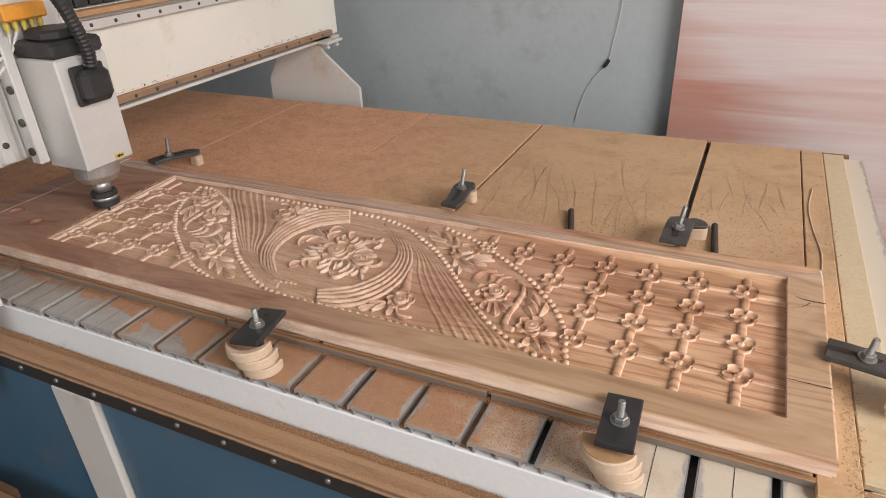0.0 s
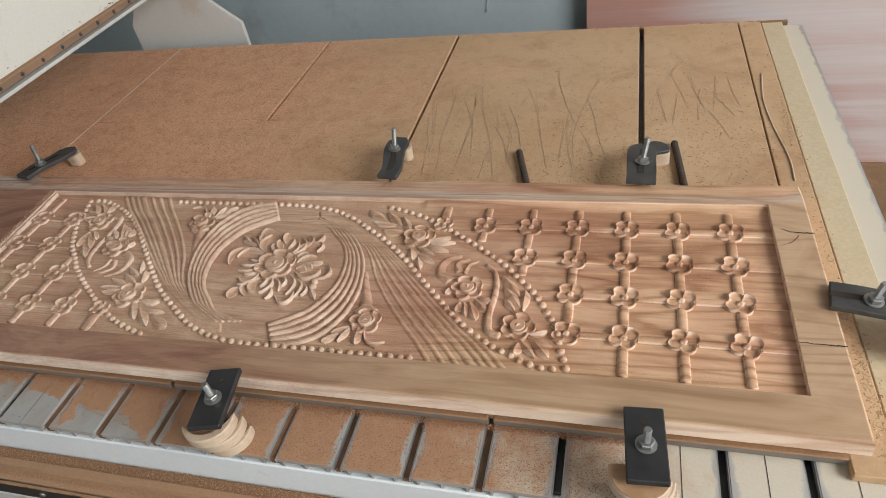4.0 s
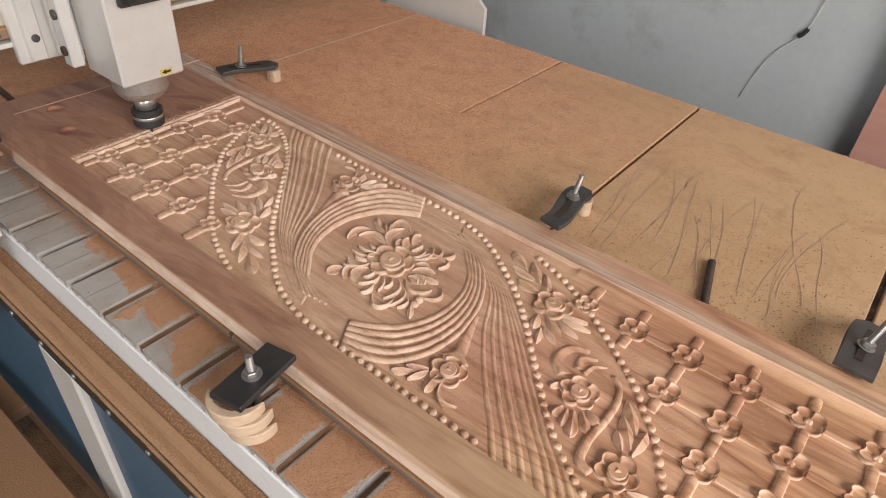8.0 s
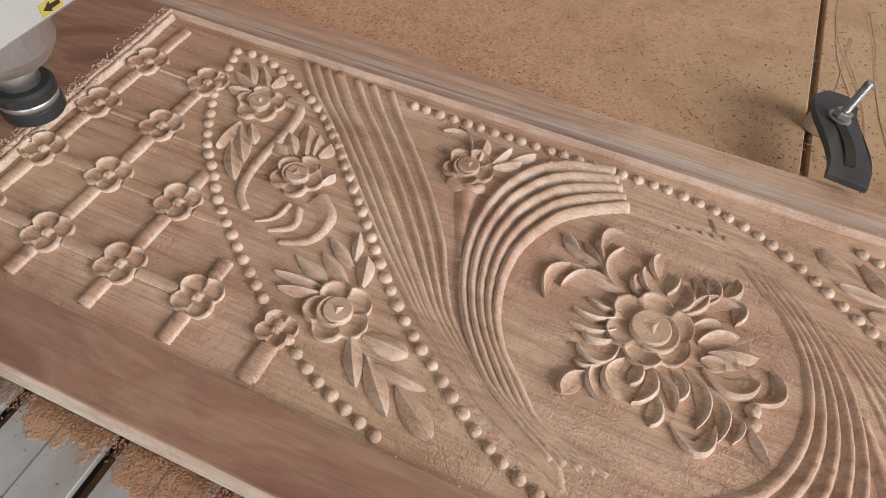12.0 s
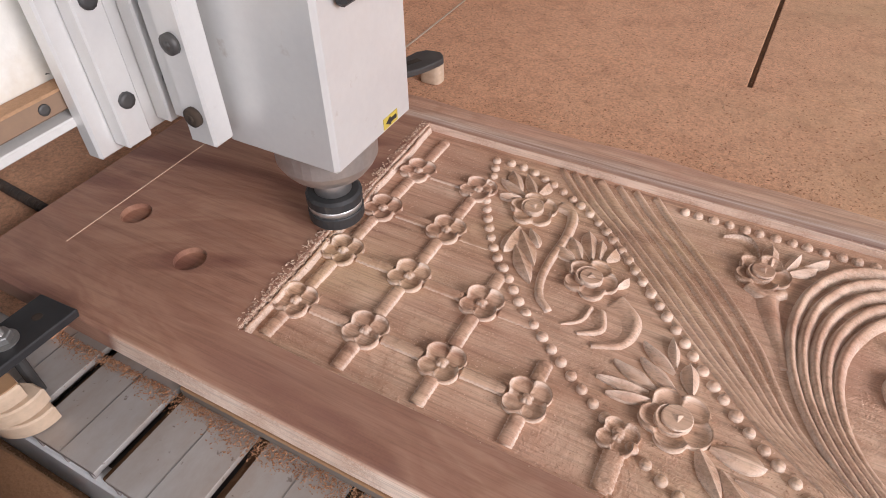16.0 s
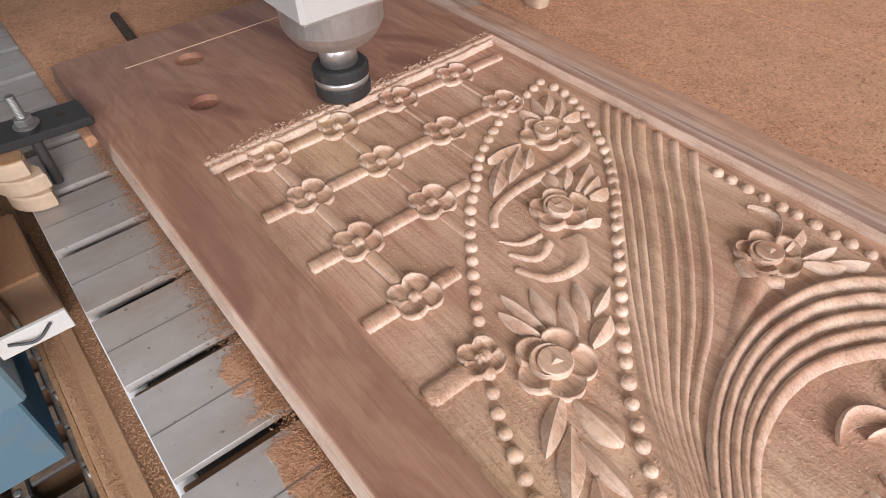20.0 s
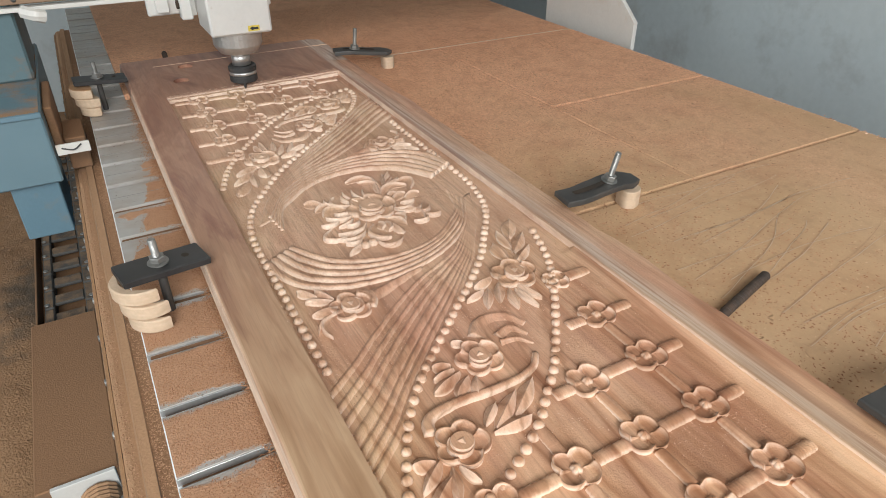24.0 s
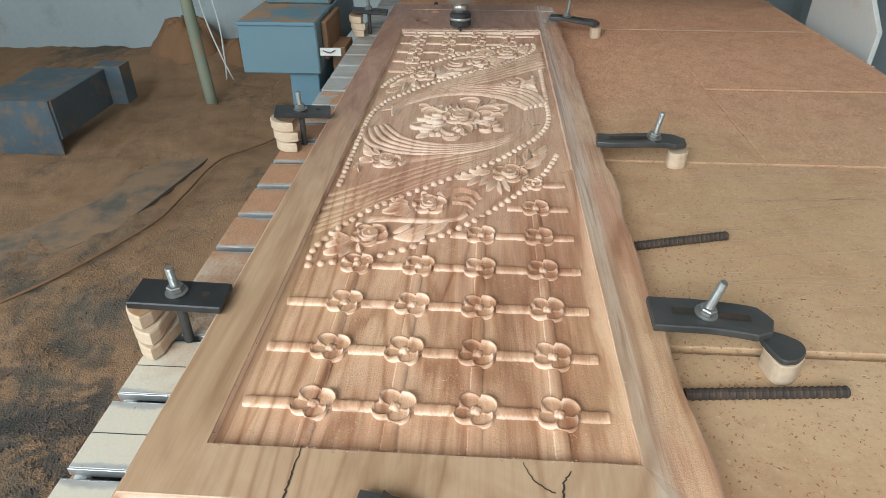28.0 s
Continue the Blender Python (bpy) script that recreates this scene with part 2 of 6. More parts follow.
    n.bump(n.math("ADD", n.math("ADD", n.math("MULTIPLY", g3, 0.10), frayed), rough_cut), 0.0010, 0.5)
    n.b.inputs["Specular IOR Level"].default_value = 0.4
    return n.done(col, n.mix(planed, n.mix(g2, (0.46,) * 3, (0.66,) * 3), n.mix(g2, (0.34,) * 3, (0.48,) * 3)))


def fibreboard():
    """Worn fibreboard: tan, with reddish sawdust lying thicker round the spindle end."""
    n = Nodes("fibreboard")
    big, mid, fine = n.noise(3.2, detail=5), n.noise(28.0, detail=5, rough=0.7), n.noise(620.0, detail=2, rough=0.6)
    col = n.mix(n.ramp(big, [(0.3, 0.0), (0.7, 1.0)]), (0.52, 0.330, 0.180), (0.60, 0.405, 0.240))
    stain = n.ramp(n.noise(6.5, detail=6, rough=0.68, distort=0.8, shift=(4, 4, 1)), [(0.50, 0.0), (0.68, 1.0)])
    col = n.mix(n.math("MULTIPLY", stain, 0.45), col, (0.36, 0.185, 0.09))
    far = n.ramp(n.math("MULTIPLY", n.math("ADD", n.math("MULTIPLY", n.axis(0), -1.0), 0.62), 0.85), [(0.0, 0.0), (1.0, 1.0)])
    heap = n.ramp(n.math("ADD", n.math("MULTIPLY", big, 0.55), n.math("MULTIPLY", far, 0.6)), [(0.42, 0.0), (0.72, 1.0)])
    col = n.mix(n.math("MULTIPLY", heap, 0.85), col, n.mix(mid, (0.62, 0.300, 0.170), (0.82, 0.455, 0.275)))
    col = n.mix(0.25, col, n.ramp(mid, [(0.28, 0.45), (0.5, 1.0)]), "MULTIPLY")
    grain = n.noise(300.0, detail=6, rough=0.85, shift=(1, 0, 3))
    col = n.mix(n.math("ADD", 0.08, n.math("MULTIPLY", heap, 0.55)), col, n.ramp(grain, [(0.39, 0.42), (0.50, 0.92), (0.62, 1.25)]), "MULTIPLY")
    pit = n.ramp(n.noise(75.0, detail=2, shift=(2, 9, 0)), [(0.235, 1.0), (0.285, 0.0)])
    col = n.mix(n.math("MULTIPLY", pit, 0.45), col, (0.26, 0.14, 0.07))
    flake = n.ramp(n.noise(190.0, detail=2, shift=(7, 1, 0)), [(0.66, 0.0), (0.72, 1.0)])
    col = n.mix(n.math("MULTIPLY", flake, 0.5), col, (0.74, 0.53, 0.34))
    n.bump(n.math("SUBTRACT", n.math("ADD", n.math("MULTIPLY", grain, n.math("ADD", 0.15, n.math("MULTIPLY", heap, 1.1))), n.math("MULTIPLY", mid, 0.7)), n.math("MULTIPLY", pit, 0.8)), 0.0016, 0.9)
    return n.done(col, 0.86)


def bed_metal():
    """Aluminium bed strips with a drift of sawdust over most of them."""
    n = Nodes("dusty_aluminium")
    edge, fine = n.noise(26.0, detail=6, rough=0.65), n.noise(420.0, detail=3)
    lobe = n.noise(13.0, detail=3, rough=0.5, distort=1.0, shift=(2, 6, 0))
    # drift: bare metal at the outer ends near the spindle, covered in the middle, half bare at the far end
    x, y = n.axis(0), n.axis(1)
    cover = n.ramp(n.math("MULTIPLY", n.math("ADD", n.math("ADD", n.math("MULTIPLY", n.math("SUBTRACT", edge, 0.5), 0.06), n.math("MULTIPLY", n.math("SUBTRACT", lobe, 0.5), 0.12)), n.math("ADD", n.math("ADD", y, 0.297), n.math("MULTIPLY", x, 0.21))), 40.0), [(0.0, 0.0), (0.22, 1.0)])
    # the edges of each strip stay swept
    across = n.math("ABSOLUTE", n.math("SUBTRACT", n.math("FRACT", n.math("DIVIDE", n.math("ADD", x, 9 * PITCH - 0.802), PITCH), 0.0), 0.5), 0.0)
    cover = n.math("MULTIPLY", cover, n.ramp(n.math("ADD", across, n.math("MULTIPLY", n.math("SUBTRACT", edge, 0.5), 0.35)), [(0.36, 1.0), (0.40, 0.0)]))
    geo = n.t.nodes.new("ShaderNodeNewGeometry")
    up = n.t.nodes.new("ShaderNodeSeparateXYZ")
    n.link(geo.outputs["Normal"], up.inputs[0])
    cover = n.math("MULTIPLY", cover, n.ramp(up.outputs[2], [(0.5, 0.0), (0.8, 1.0)]))
    thin = n.ramp(n.math("ADD", n.math("MULTIPLY", x, 1.0), n.math("MULTIPLY", edge, 0.6)), [(0.72, 0.0), (1.0, 1.0)])
    lump = n.noise(90.0, detail=3, rough=0.6, shift=(0, 0, 8))
    dust = n.mix(n.math("MULTIPLY", n.math("ADD", fine, lump), 0.5), (0.34, 0.18, 0.10), (0.62, 0.37, 0.225))
    dust = n.mix(thin, dust, n.mix(fine, (0.56, 0.49, 0.39), (0.68, 0.61, 0.50)))
    bare_metal = n.mix(n.ramp(n.noise(11.0, (1.0, 0.5, 1.0), detail=6, rough=0.7, shift=(3, 3, 3)), [(0.42, 0.0), (0.66, 0.75)]), n.mix(edge, (0.42, 0.41, 0.395), (0.53, 0.515, 0.495)), (0.36, 0.29, 0.235))
    bare_metal = n.mix(n.ramp(n.noise(150.0, detail=2, shift=(5, 2, 0)), [(0.68, 0.0), (0.74, 0.7)]), bare_metal, (0.15, 0.11, 0.085))
    col = n.mix(cover, bare_metal, dust)
    n.bump(n.math("MULTIPLY", fine, n.math("MULTIPLY", cover, n.math("SUBTRACT", 1.0, n.math("MULTIPLY", thin, 0.9)))), 0.0016, 0.8)
    return n.done(col, n.mix(cover, (0.46,) * 3, (0.95,) * 3), n.math("MULTIPLY", n.math("SUBTRACT", 1.0, cover), 0.22))


def dusty(name, base, base2, rough, dust=(0.40, 0.23, 0.12), level=0.55, metal=0.0, scale=9.0):
    """Paint or metal under sawdust that lies on what faces up."""
    n = Nodes(name)
    geo = n.t.nodes.new("ShaderNodeNewGeometry")
    s = n.t.nodes.new("ShaderNodeSeparateXYZ")
    n.link(geo.outputs["Normal"], s.inputs[0])
    e, fine = n.noise(scale, detail=6, rough=0.65), n.noise(380.0, detail=3)
    up = n.ramp(n.math("ADD", n.math("MULTIPLY", s.outputs[2], 0.55), n.math("MULTIPLY", e, 0.8)), [(level + 0.1, 0.0), (level + 0.3, 1.0)])
    col = n.mix(n.ramp(n.noise(scale * 0.5), [(0.3, 0.0), (0.7, 1.0)]), base, base2)
    col = n.mix(up, col, n.mix(fine, tuple(c * 0.75 for c in dust), tuple(c * 1.2 for c in dust)))
    n.bump(n.math("MULTIPLY", fine, up), 0.0015, 0.7)
    return n.done(col, n.mix(up, (rough,) * 3, (0.95,) * 3), metal)


def floor_dirt():
    n = Nodes("sawdust_floor")
    big, mid, fine = n.noise(1.5, detail=6, rough=0.6, distort=0.6), n.noise(14.0, detail=6, rough=0.7), n.noise(220.0, detail=4)
    dust = n.mix(mid, (0.27, 0.150, 0.078), (0.44, 0.262, 0.14))
    grey = n.mix(mid, (0.07, 0.062, 0.05), (0.165, 0.135, 0.10))
    worn = n.math("ADD", n.math("MULTIPLY", big, 0.9), n.math("MULTIPLY", mid, 0.22))
    worn = n.math("SUBTRACT", worn, n.ramp(n.math("ADD", n.axis(0), 0.55), [(0.0, 0.0), (0.8, 0.08)]))
    col = n.mix(n.ramp(worn, [(0.40, 0.9), (0.50, 0.0)]), dust, grey)
    col = n.mix(0.4, col, n.ramp(fine, [(0.3, 0.45), (0.6, 1.0)]), "MULTIPLY")
    oil = n.math("MULTIPLY", n.ramp(n.noise(9.0, detail=7, rough=0.72, distort=0.5, shift=(1, 5, 2)), [(0.47, 1.0), (0.55, 0.0)]), n.math("MULTIPLY", n.ramp(n.math("ADD", n.axis(0), n.math("MULTIPLY", big, 0.6)), [(0.10, 0.0), (0.42, 1.0)]), n.ramp(n.math("MULTIPLY", n.axis(0), 0.5), [(0.45, 1.0), (0.75, 0.0)])))
    col = n.mix(n.math("MULTIPLY", oil, 0.85), col, n.mix(mid, (0.035, 0.032, 0.03), (0.085, 0.078, 0.07)))
    n.bump(n.math("ADD", mid, n.math("MULTIPLY", fine, 0.5)), 0.010, 0.9)
    return n.done(col, 0.95)


def laminate():
    n = Nodes("pink_wood_laminate")
    g = n.noise(2.0, (0.35, 1.0, 7.0), detail=5, distort=0.7)
    h = n.noise(12.0, (0.3, 1.0, 12.0), detail=4)
    col = n.ramp(g, [(0.28, (0.60, 0.40, 0.36)), (0.42, (0.66, 0.51, 0.48)), (0.55, (0.70, 0.59, 0.57)), (0.75, (0.74, 0.67, 0.66))])
    # the print turns red in one low corner
    low = n.math("ADD", n.math("ADD", n.axis(0), n.axis(2)), n.math("MULTIPLY", g, 0.5))
    col = n.mix(n.ramp(n.math("MULTIPLY", low, 0.5), [(0.80, 0.75), (0.93, 0.0)]), col, (0.52, 0.22, 0.15))
    col = n.mix(0.2, col, n.ramp(h, [(0.3, 0.7), (0.6, 1.0)]), "MULTIPLY")
    n.bump(h, 0.0003, 0.3)
    return n.done(col, n.mix(h, (0.26,) * 3, (0.36,) * 3))


TEAK, MDF, STRIP, DIRT, PINK = teak(), fibreboard(), bed_metal(), floor_dirt(), laminate()
CUTWOOD = plain("fresh_cut_wood", (0.58, 0.43, 0.30), (0.66, 0.51, 0.37), 30, 0.7, stretch=(1, 1, 5))
SCRATCH = plain("scratched_fibreboard", (0.47, 0.295, 0.165), (0.55, 0.36, 0.215), 60, 0.9)
BROWNWOOD = plain("brown_wood_face", (0.42, 0.24, 0.12), (0.52, 0.31, 0.17), 40, 0.7)
BLACK = dusty("black_steel", (0.018, 0.018, 0.02), (0.035, 0.034, 0.034), 0.42, level=0.92, scale=60)
GREYSTEEL = dusty("dark_forged_steel", (0.05, 0.05, 0.05), (0.09, 0.085, 0.08), 0.5, level=0.90, metal=0.3, scale=50)
ZINC = plain("zinc_plated_steel", (0.30, 0.30, 0.29), (0.40, 0.39, 0.37), 60, 0.45, 0.8)
LIP = plain("aluminium_edge", (0.46, 0.47, 0.48), (0.58, 0.59, 0.60), 30, 0.33, 0.7)
SLAT = dusty("dusty_grey_plastic", (0.17, 0.14, 0.115), (0.22, 0.18, 0.15), 0.6, level=0.5, scale=18)
RACK = dusty("dusty_black_rack", (0.018, 0.018, 0.02), (0.03, 0.03, 0.03), 0.5, level=0.55, scale=40)
REBAR = plain("rusty_rebar", (0.055, 0.045, 0.04), (0.11, 0.075, 0.055), 70, 0.7, 0.35)
WHITE = plain("dusty_white_paint", (0.58, 0.57, 0.54), (0.66, 0.65, 0.62), 4, 0.5, grime=(0.52, 0.42, 0.32), grime_at=0.68, speck=0.1)
# brighter copy of the white paint: daylight on the frame edge put into colour
LITWHITE = plain("daylit_frame_white", (0.82, 0.84, 0.85), (0.88, 0.90, 0.91), 5, 0.5, grime=(0.60, 0.52, 0.42), grime_at=0.70, speck=0.1)
CREAM = plain("cream_beam_paint", (0.74, 0.72, 0.65), (0.80, 0.78, 0.72), 3, 0.45, grime=(0.60, 0.52, 0.40), grime_at=0.66, speck=0.1)
BLUE = plain("blue_panel_paint", (0.042, 0.118, 0.195), (0.06, 0.15, 0.235), 2.5, 0.42, grime=(0.12, 0.15, 0.17), grime_at=0.66, speck=0.1)
PALEBLUE = plain("pale_blue_paint", (0.10, 0.185, 0.24), (0.14, 0.225, 0.28), 4, 0.45, grime=(0.22, 0.19, 0.15), grime_at=0.72, speck=0.1)
DARKBLUE = plain("rusted_blue_paint", (0.075, 0.125, 0.145), (0.10, 0.16, 0.18), 6, 0.5, grime=(0.20, 0.12, 0.07), grime_at=0.66, speck=0.1)
LEGBLUE = dusty("dusted_pale_blue_paint", (0.10, 0.175, 0.215), (0.14, 0.215, 0.255), 0.45, dust=(0.36, 0.21, 0.115), level=0.78, scale=7)
RAIL = dusty("dusty_rail", (0.22, 0.145, 0.095), (0.28, 0.185, 0.12), 0.7, dust=(0.40, 0.235, 0.13), level=0.30)
DUSTYBROWN = dusty("dust_coated_steel", (0.15, 0.09, 0.055), (0.20, 0.12, 0.07), 0.8, dust=(0.28, 0.152, 0.078), level=0.2)
ALU = plain("spindle_aluminium", (0.66, 0.655, 0.64), (0.73, 0.725, 0.70), 14, 0.36, 0.35, grime=(0.45, 0.38, 0.32), grime_at=0.74, speck=0.06, bump=0.0001)
CHROME = plain("turned_steel", (0.52, 0.51, 0.49), (0.62, 0.60, 0.58), 30, 0.36, 0.8)
RUBBER = plain("black_plastic", (0.02, 0.02, 0.021), (0.04, 0.04, 0.04), 20, 0.5, grime=(0.10, 0.085, 0.07), grime_at=0.7)
ORANGE = plain("orange_valve", (0.75, 0.30, 0.03), (0.80, 0.36, 0.05), 20, 0.5, grime=(0.45, 0.26, 0.12), grime_at=0.66)
YELLOW = plain("yellow_sticker", (0.58, 0.44, 0.07), (0.64, 0.49, 0.09), 20, 0.5)
WALLGREY = plain("grey_plaster", (0.40, 0.45, 0.47), (0.48, 0.53, 0.545), 1.6, 0.85, grime=(0.30, 0.31, 0.31), grime_at=0.66, bump=0.0004, fine=45, speck=0.12)
# dark tone chosen so that the unseen ceiling bounces little light
CEIL = plain("dim_ceiling", (0.30, 0.285, 0.26), (0.38, 0.36, 0.33), 2, 0.9)


def loose(name, a, b, c):
    """Loose grains, each with a tone of its own."""
    n = Nodes(name)
    isle = n.t.nodes.new("ShaderNodeNewGeometry").outputs["Random Per Island"]
    return n.done(n.ramp(isle, [(0.0, a), (0.45, b), (1.0, c)]), 0.95)


BANDDUST = loose("brown_carving_dust", (0.42, 0.235, 0.145), (0.53, 0.315, 0.20), (0.64, 0.42, 0.285))
CARVEDUST = loose("fine_pink_sawdust", (0.46, 0.26, 0.17), (0.58, 0.36, 0.25), (0.72, 0.50, 0.37))
DUST = loose("loose_sawdust", (0.26, 0.12, 0.06), (0.39, 0.195, 0.10), (0.54, 0.31, 0.175))
RAILDUST = loose("tan_rail_sawdust", (0.30, 0.165, 0.09), (0.40, 0.23, 0.13), (0.50, 0.30, 0.175))
TANCRUMB = loose("tan_chipboard_crumbs", (0.36, 0.22, 0.115), (0.50, 0.335, 0.19), (0.62, 0.45, 0.28))
CHIP = loose("pale_wood_chips", (0.30, 0.17, 0.12), (0.56, 0.38, 0.27), (0.72, 0.54, 0.41))
GREENPOLE = plain("green_grey_pole", (0.24, 0.27, 0.20), (0.32, 0.34, 0.25), 6, 0.6, grime=(0.36, 0.24, 0.14), grime_at=0.62)
WIRE = plain("white_wire", (0.62, 0.62, 0.58), (0.70, 0.70, 0.66), 30, 0.5)
PALEBOARD = plain("pale_smooth_board", (0.60, 0.48, 0.31), (0.67, 0.55, 0.37), 3, 0.6, grime=(0.56, 0.38, 0.22), grime_at=0.66)
DARK = plain("dark_slot", (0.03, 0.022, 0.016), (0.06, 0.04, 0.026), 40, 0.95)

# ---------- mesh helpers


def join(*geos):
    v, f = [], []
    for gv, gf in geos:
        k = len(v)
        v += [tuple(p) for p in gv]
        f += [tuple(i + k for i in q) for q in gf]
    return v, f


def moved(geo, m):
    return [tuple(m @ Vector(p)) for p in geo[0]], geo[1]


def box(x0, y0, z0, x1, y1, z1, c=0.002):
    """A block with chamfered edges."""
    bm = bmesh.new()
    bmesh.ops.create_cube(bm, size=1.0)
    for v in bm.verts:
        v.co = ((x0 + x1) / 2 + v.co.x * (x1 - x0), (y0 + y1) / 2 + v.co.y * (y1 - y0), (z0 + z1) / 2 + v.co.z * (z1 - z0))
    if c:
        c = min(c, 0.3 * min(abs(x1 - x0), abs(y1 - y0), abs(z1 - z0)))
        bmesh.ops.bevel(bm, geom=bm.edges[:], offset=c, segments=1, affect="EDGES", profile=0.5)
    bm.verts.index_update()
    out = [tuple(v.co) for v in bm.verts], [tuple(v.index for v in f.verts) for f in bm.faces]
    bm.free()
    return out


def prism(poly, z0, z1, c=0.0015):
    """A flat shape in x and y, made thick, with a chamfered top and bottom rim."""
    n = len(poly)
    cx, cy = sum(p[0] for p in poly) / n, sum(p[1] for p in poly) / n

    def inset(p):
        d = math.hypot(p[0] - cx, p[1] - cy) or 1
        return p[0] - c * (p[0] - cx) / d, p[1] - c * (p[1] - cy) / d

    v = [(*inset(p), z0) for p in poly] + [(*p, z0 + c) for p in poly] + [(*p, z1 - c) for p in poly] + [(*inset(p), z1) for p in poly]
    f = [tuple(range(n - 1, -1, -1)), tuple(range(3 * n, 4 * n))]
    for k in range(3):
        f += [(k * n + i, k * n + (i + 1) % n, (k + 1) * n + (i + 1) % n, (k + 1) * n + i) for i in range(n)]
    return v, f


def lathe(profile, n=20, at=(0, 0, 0)):
    """Turns (radius, height) pairs round a vertical axis."""
    v, f = [], []
    for r, z in profile:
        v += [(at[0] + r * math.cos(2 * math.pi * k / n), at[1] + r * math.sin(2 * math.pi * k / n), at[2] + z) for k in range(n)]
    for j in range(len(profile) - 1):
        f += [(j * n + k, j * n + (k + 1) % n, (j + 1) * n + (k + 1) % n, (j + 1) * n + k) for k in range(n)]
    f += [tuple(range(n - 1, -1, -1)), tuple(range((len(profile) - 1) * n, len(profile) * n))]
    return v, f


def spline(pts, n):
    """n points along a smooth curve through pts."""
    p = [Vector(q) for q in pts]
    p = [2 * p[0] - p[1]] + p + [2 * p[-1] - p[-2]]
    dense = []
    for k in range(1, len(p) - 2):
        for s in range(16):
            t = s / 16
            dense.append(0.5 * (2 * p[k] + (p[k + 1] - p[k - 1]) * t + (2 * p[k - 1] - 5 * p[k] + 4 * p[k + 1] - p[k + 2]) * t * t + (3 * p[k] - p[k - 1] - 3 * p[k + 1] + p[k + 2]) * t ** 3))
    dense.append(p[-2])
    acc = [0.0]
    for a, b in zip(dense, dense[1:]):
        acc.append(acc[-1] + (b - a).length)
    out, j = [], 0
    for k in range(n):
        d = acc[-1] * k / (n - 1)
        while j < len(acc) - 2 and acc[j + 1] < d:
            j += 1
        w = (d - acc[j]) / max(acc[j + 1] - acc[j], 1e-9)
        out.append(dense[j].lerp(dense[j + 1], min(max(w, 0), 1)))
    return out


def tube(pts, r, n=8, count=None, ripple=None):
    """A round bar or cable along pts."""
    p = spline(pts, count or max(2, len(pts) * 6))
    v, f = [], []
    for k, q in enumerate(p):
        d = (p[min(k + 1, len(p) - 1)] - p[max(k - 1, 0)]).normalized()
        a = d.cross(Vector((0, 0, 1)) if abs(d.z) < 0.9 else Vector((1, 0, 0))).normalized()
        b = a.cross(d)
        rr = r * (ripple(k) if ripple else 1)
        v += [tuple(q + rr * (math.cos(2 * math.pi * i / n) * a + math.sin(2 * math.pi * i / n) * b)) for i in range(n)]
    for k in range(len(p) - 1):
        f += [(k * n + i, k * n + (i + 1) % n, (k + 1) * n + (i + 1) % n, (k + 1) * n + i) for i in range(n)]
    f += [tuple(range(n - 1, -1, -1)), tuple(range((len(p) - 1) * n, len(p) * n))]
    return v, f


def mesh_of(name, geo, material, smooth=False):
    me = bpy.data.meshes.new(name)
    me.from_pydata(geo[0], [], geo[1])
    me.materials.append(material)
    if smooth:
        me.shade_smooth()
    me.update()
    return me


def thing(name, base, label, category, group="", kind=""):
    ob = new(name)
    ob.location = base
    ob.empty_display_size = 0.02
    return tagged(ob, label, category, group, kind)


def held(ob, parent):
    """Hangs ob, built in world places, under a thing or part."""
    ob.parent = parent
    ob.matrix_parent_inverse = Matrix.Translation(parent.location).inverted() if parent.type == "EMPTY" else Matrix()
    return ob


def part(name, geo, material, parent, label="", smooth=False):
    ob = held(new(name, mesh_of(name, geo, material, smooth)), parent)
    return tagged(ob, label)


def solid(name, geo, material, label, category, group="", kind="", smooth=False):
    return tagged(new(name, mesh_of(name, geo, material, smooth)), label, category, group, kind)


def crumbs(count, spots, size, seed, lift=0.0):
    """Loose chips: small bent flakes strewn where spots() says."""
    rnd = random.Random(seed)
    v, f = [], []
    for _ in range(count):
        got = spots(rnd)
        if got is None:
            continue
        x, y, z = got
        s = size * rnd.uniform(0.5, 1.6)
        a, k = rnd.uniform(0, 6.28), len(v)
        c, n = math.cos(a), math.sin(a)
        t = rnd.uniform(0.3, 0.8)
        for dx, dy, dz in ((-1, -0.4, 0.0), (1, -0.3, 0.15), (0.8, 0.5, 0.1), (-0.7, 0.4, 0.3), (0.1, 0.0, t)):
            v.append((x + s * (dx * c - dy * n), y + s * (dx * n + dy * c), z + lift + s * dz))
        f += [(k, k + 1, k + 4), (k + 1, k + 2, k + 4), (k + 2, k + 3, k + 4), (k + 3, k, k + 4), (k + 3, k + 2, k + 1, k)]
    return v, f

# ---------- setting: floor, walls, ceiling, outside
SPAN = 190


def heap(x, y):
    """Height of the sawdust lying on the floor."""
    h = 0.02 * noise.noise((x * 1.7, y * 1.7, 0.3)) + 0.014 * noise.noise((x * 6, y * 6, 1.7)) + 0.011 * noise.noise((x * 17, y * 17, 4.1))
    h += 0.10 * math.exp(-((x + 2.45) ** 2 * 4 + (y + 1.35) ** 2 * 2)) + 0.07 * math.exp(-((x + 0.9) ** 2 * 3 + (y + 0.62) ** 2 * 22))
    h += 0.035 * math.exp(-((x + 1.5) ** 2 * 9 + (y + 1.15) ** 2 * 14))
    return FLOOR + max(h, -0.012)


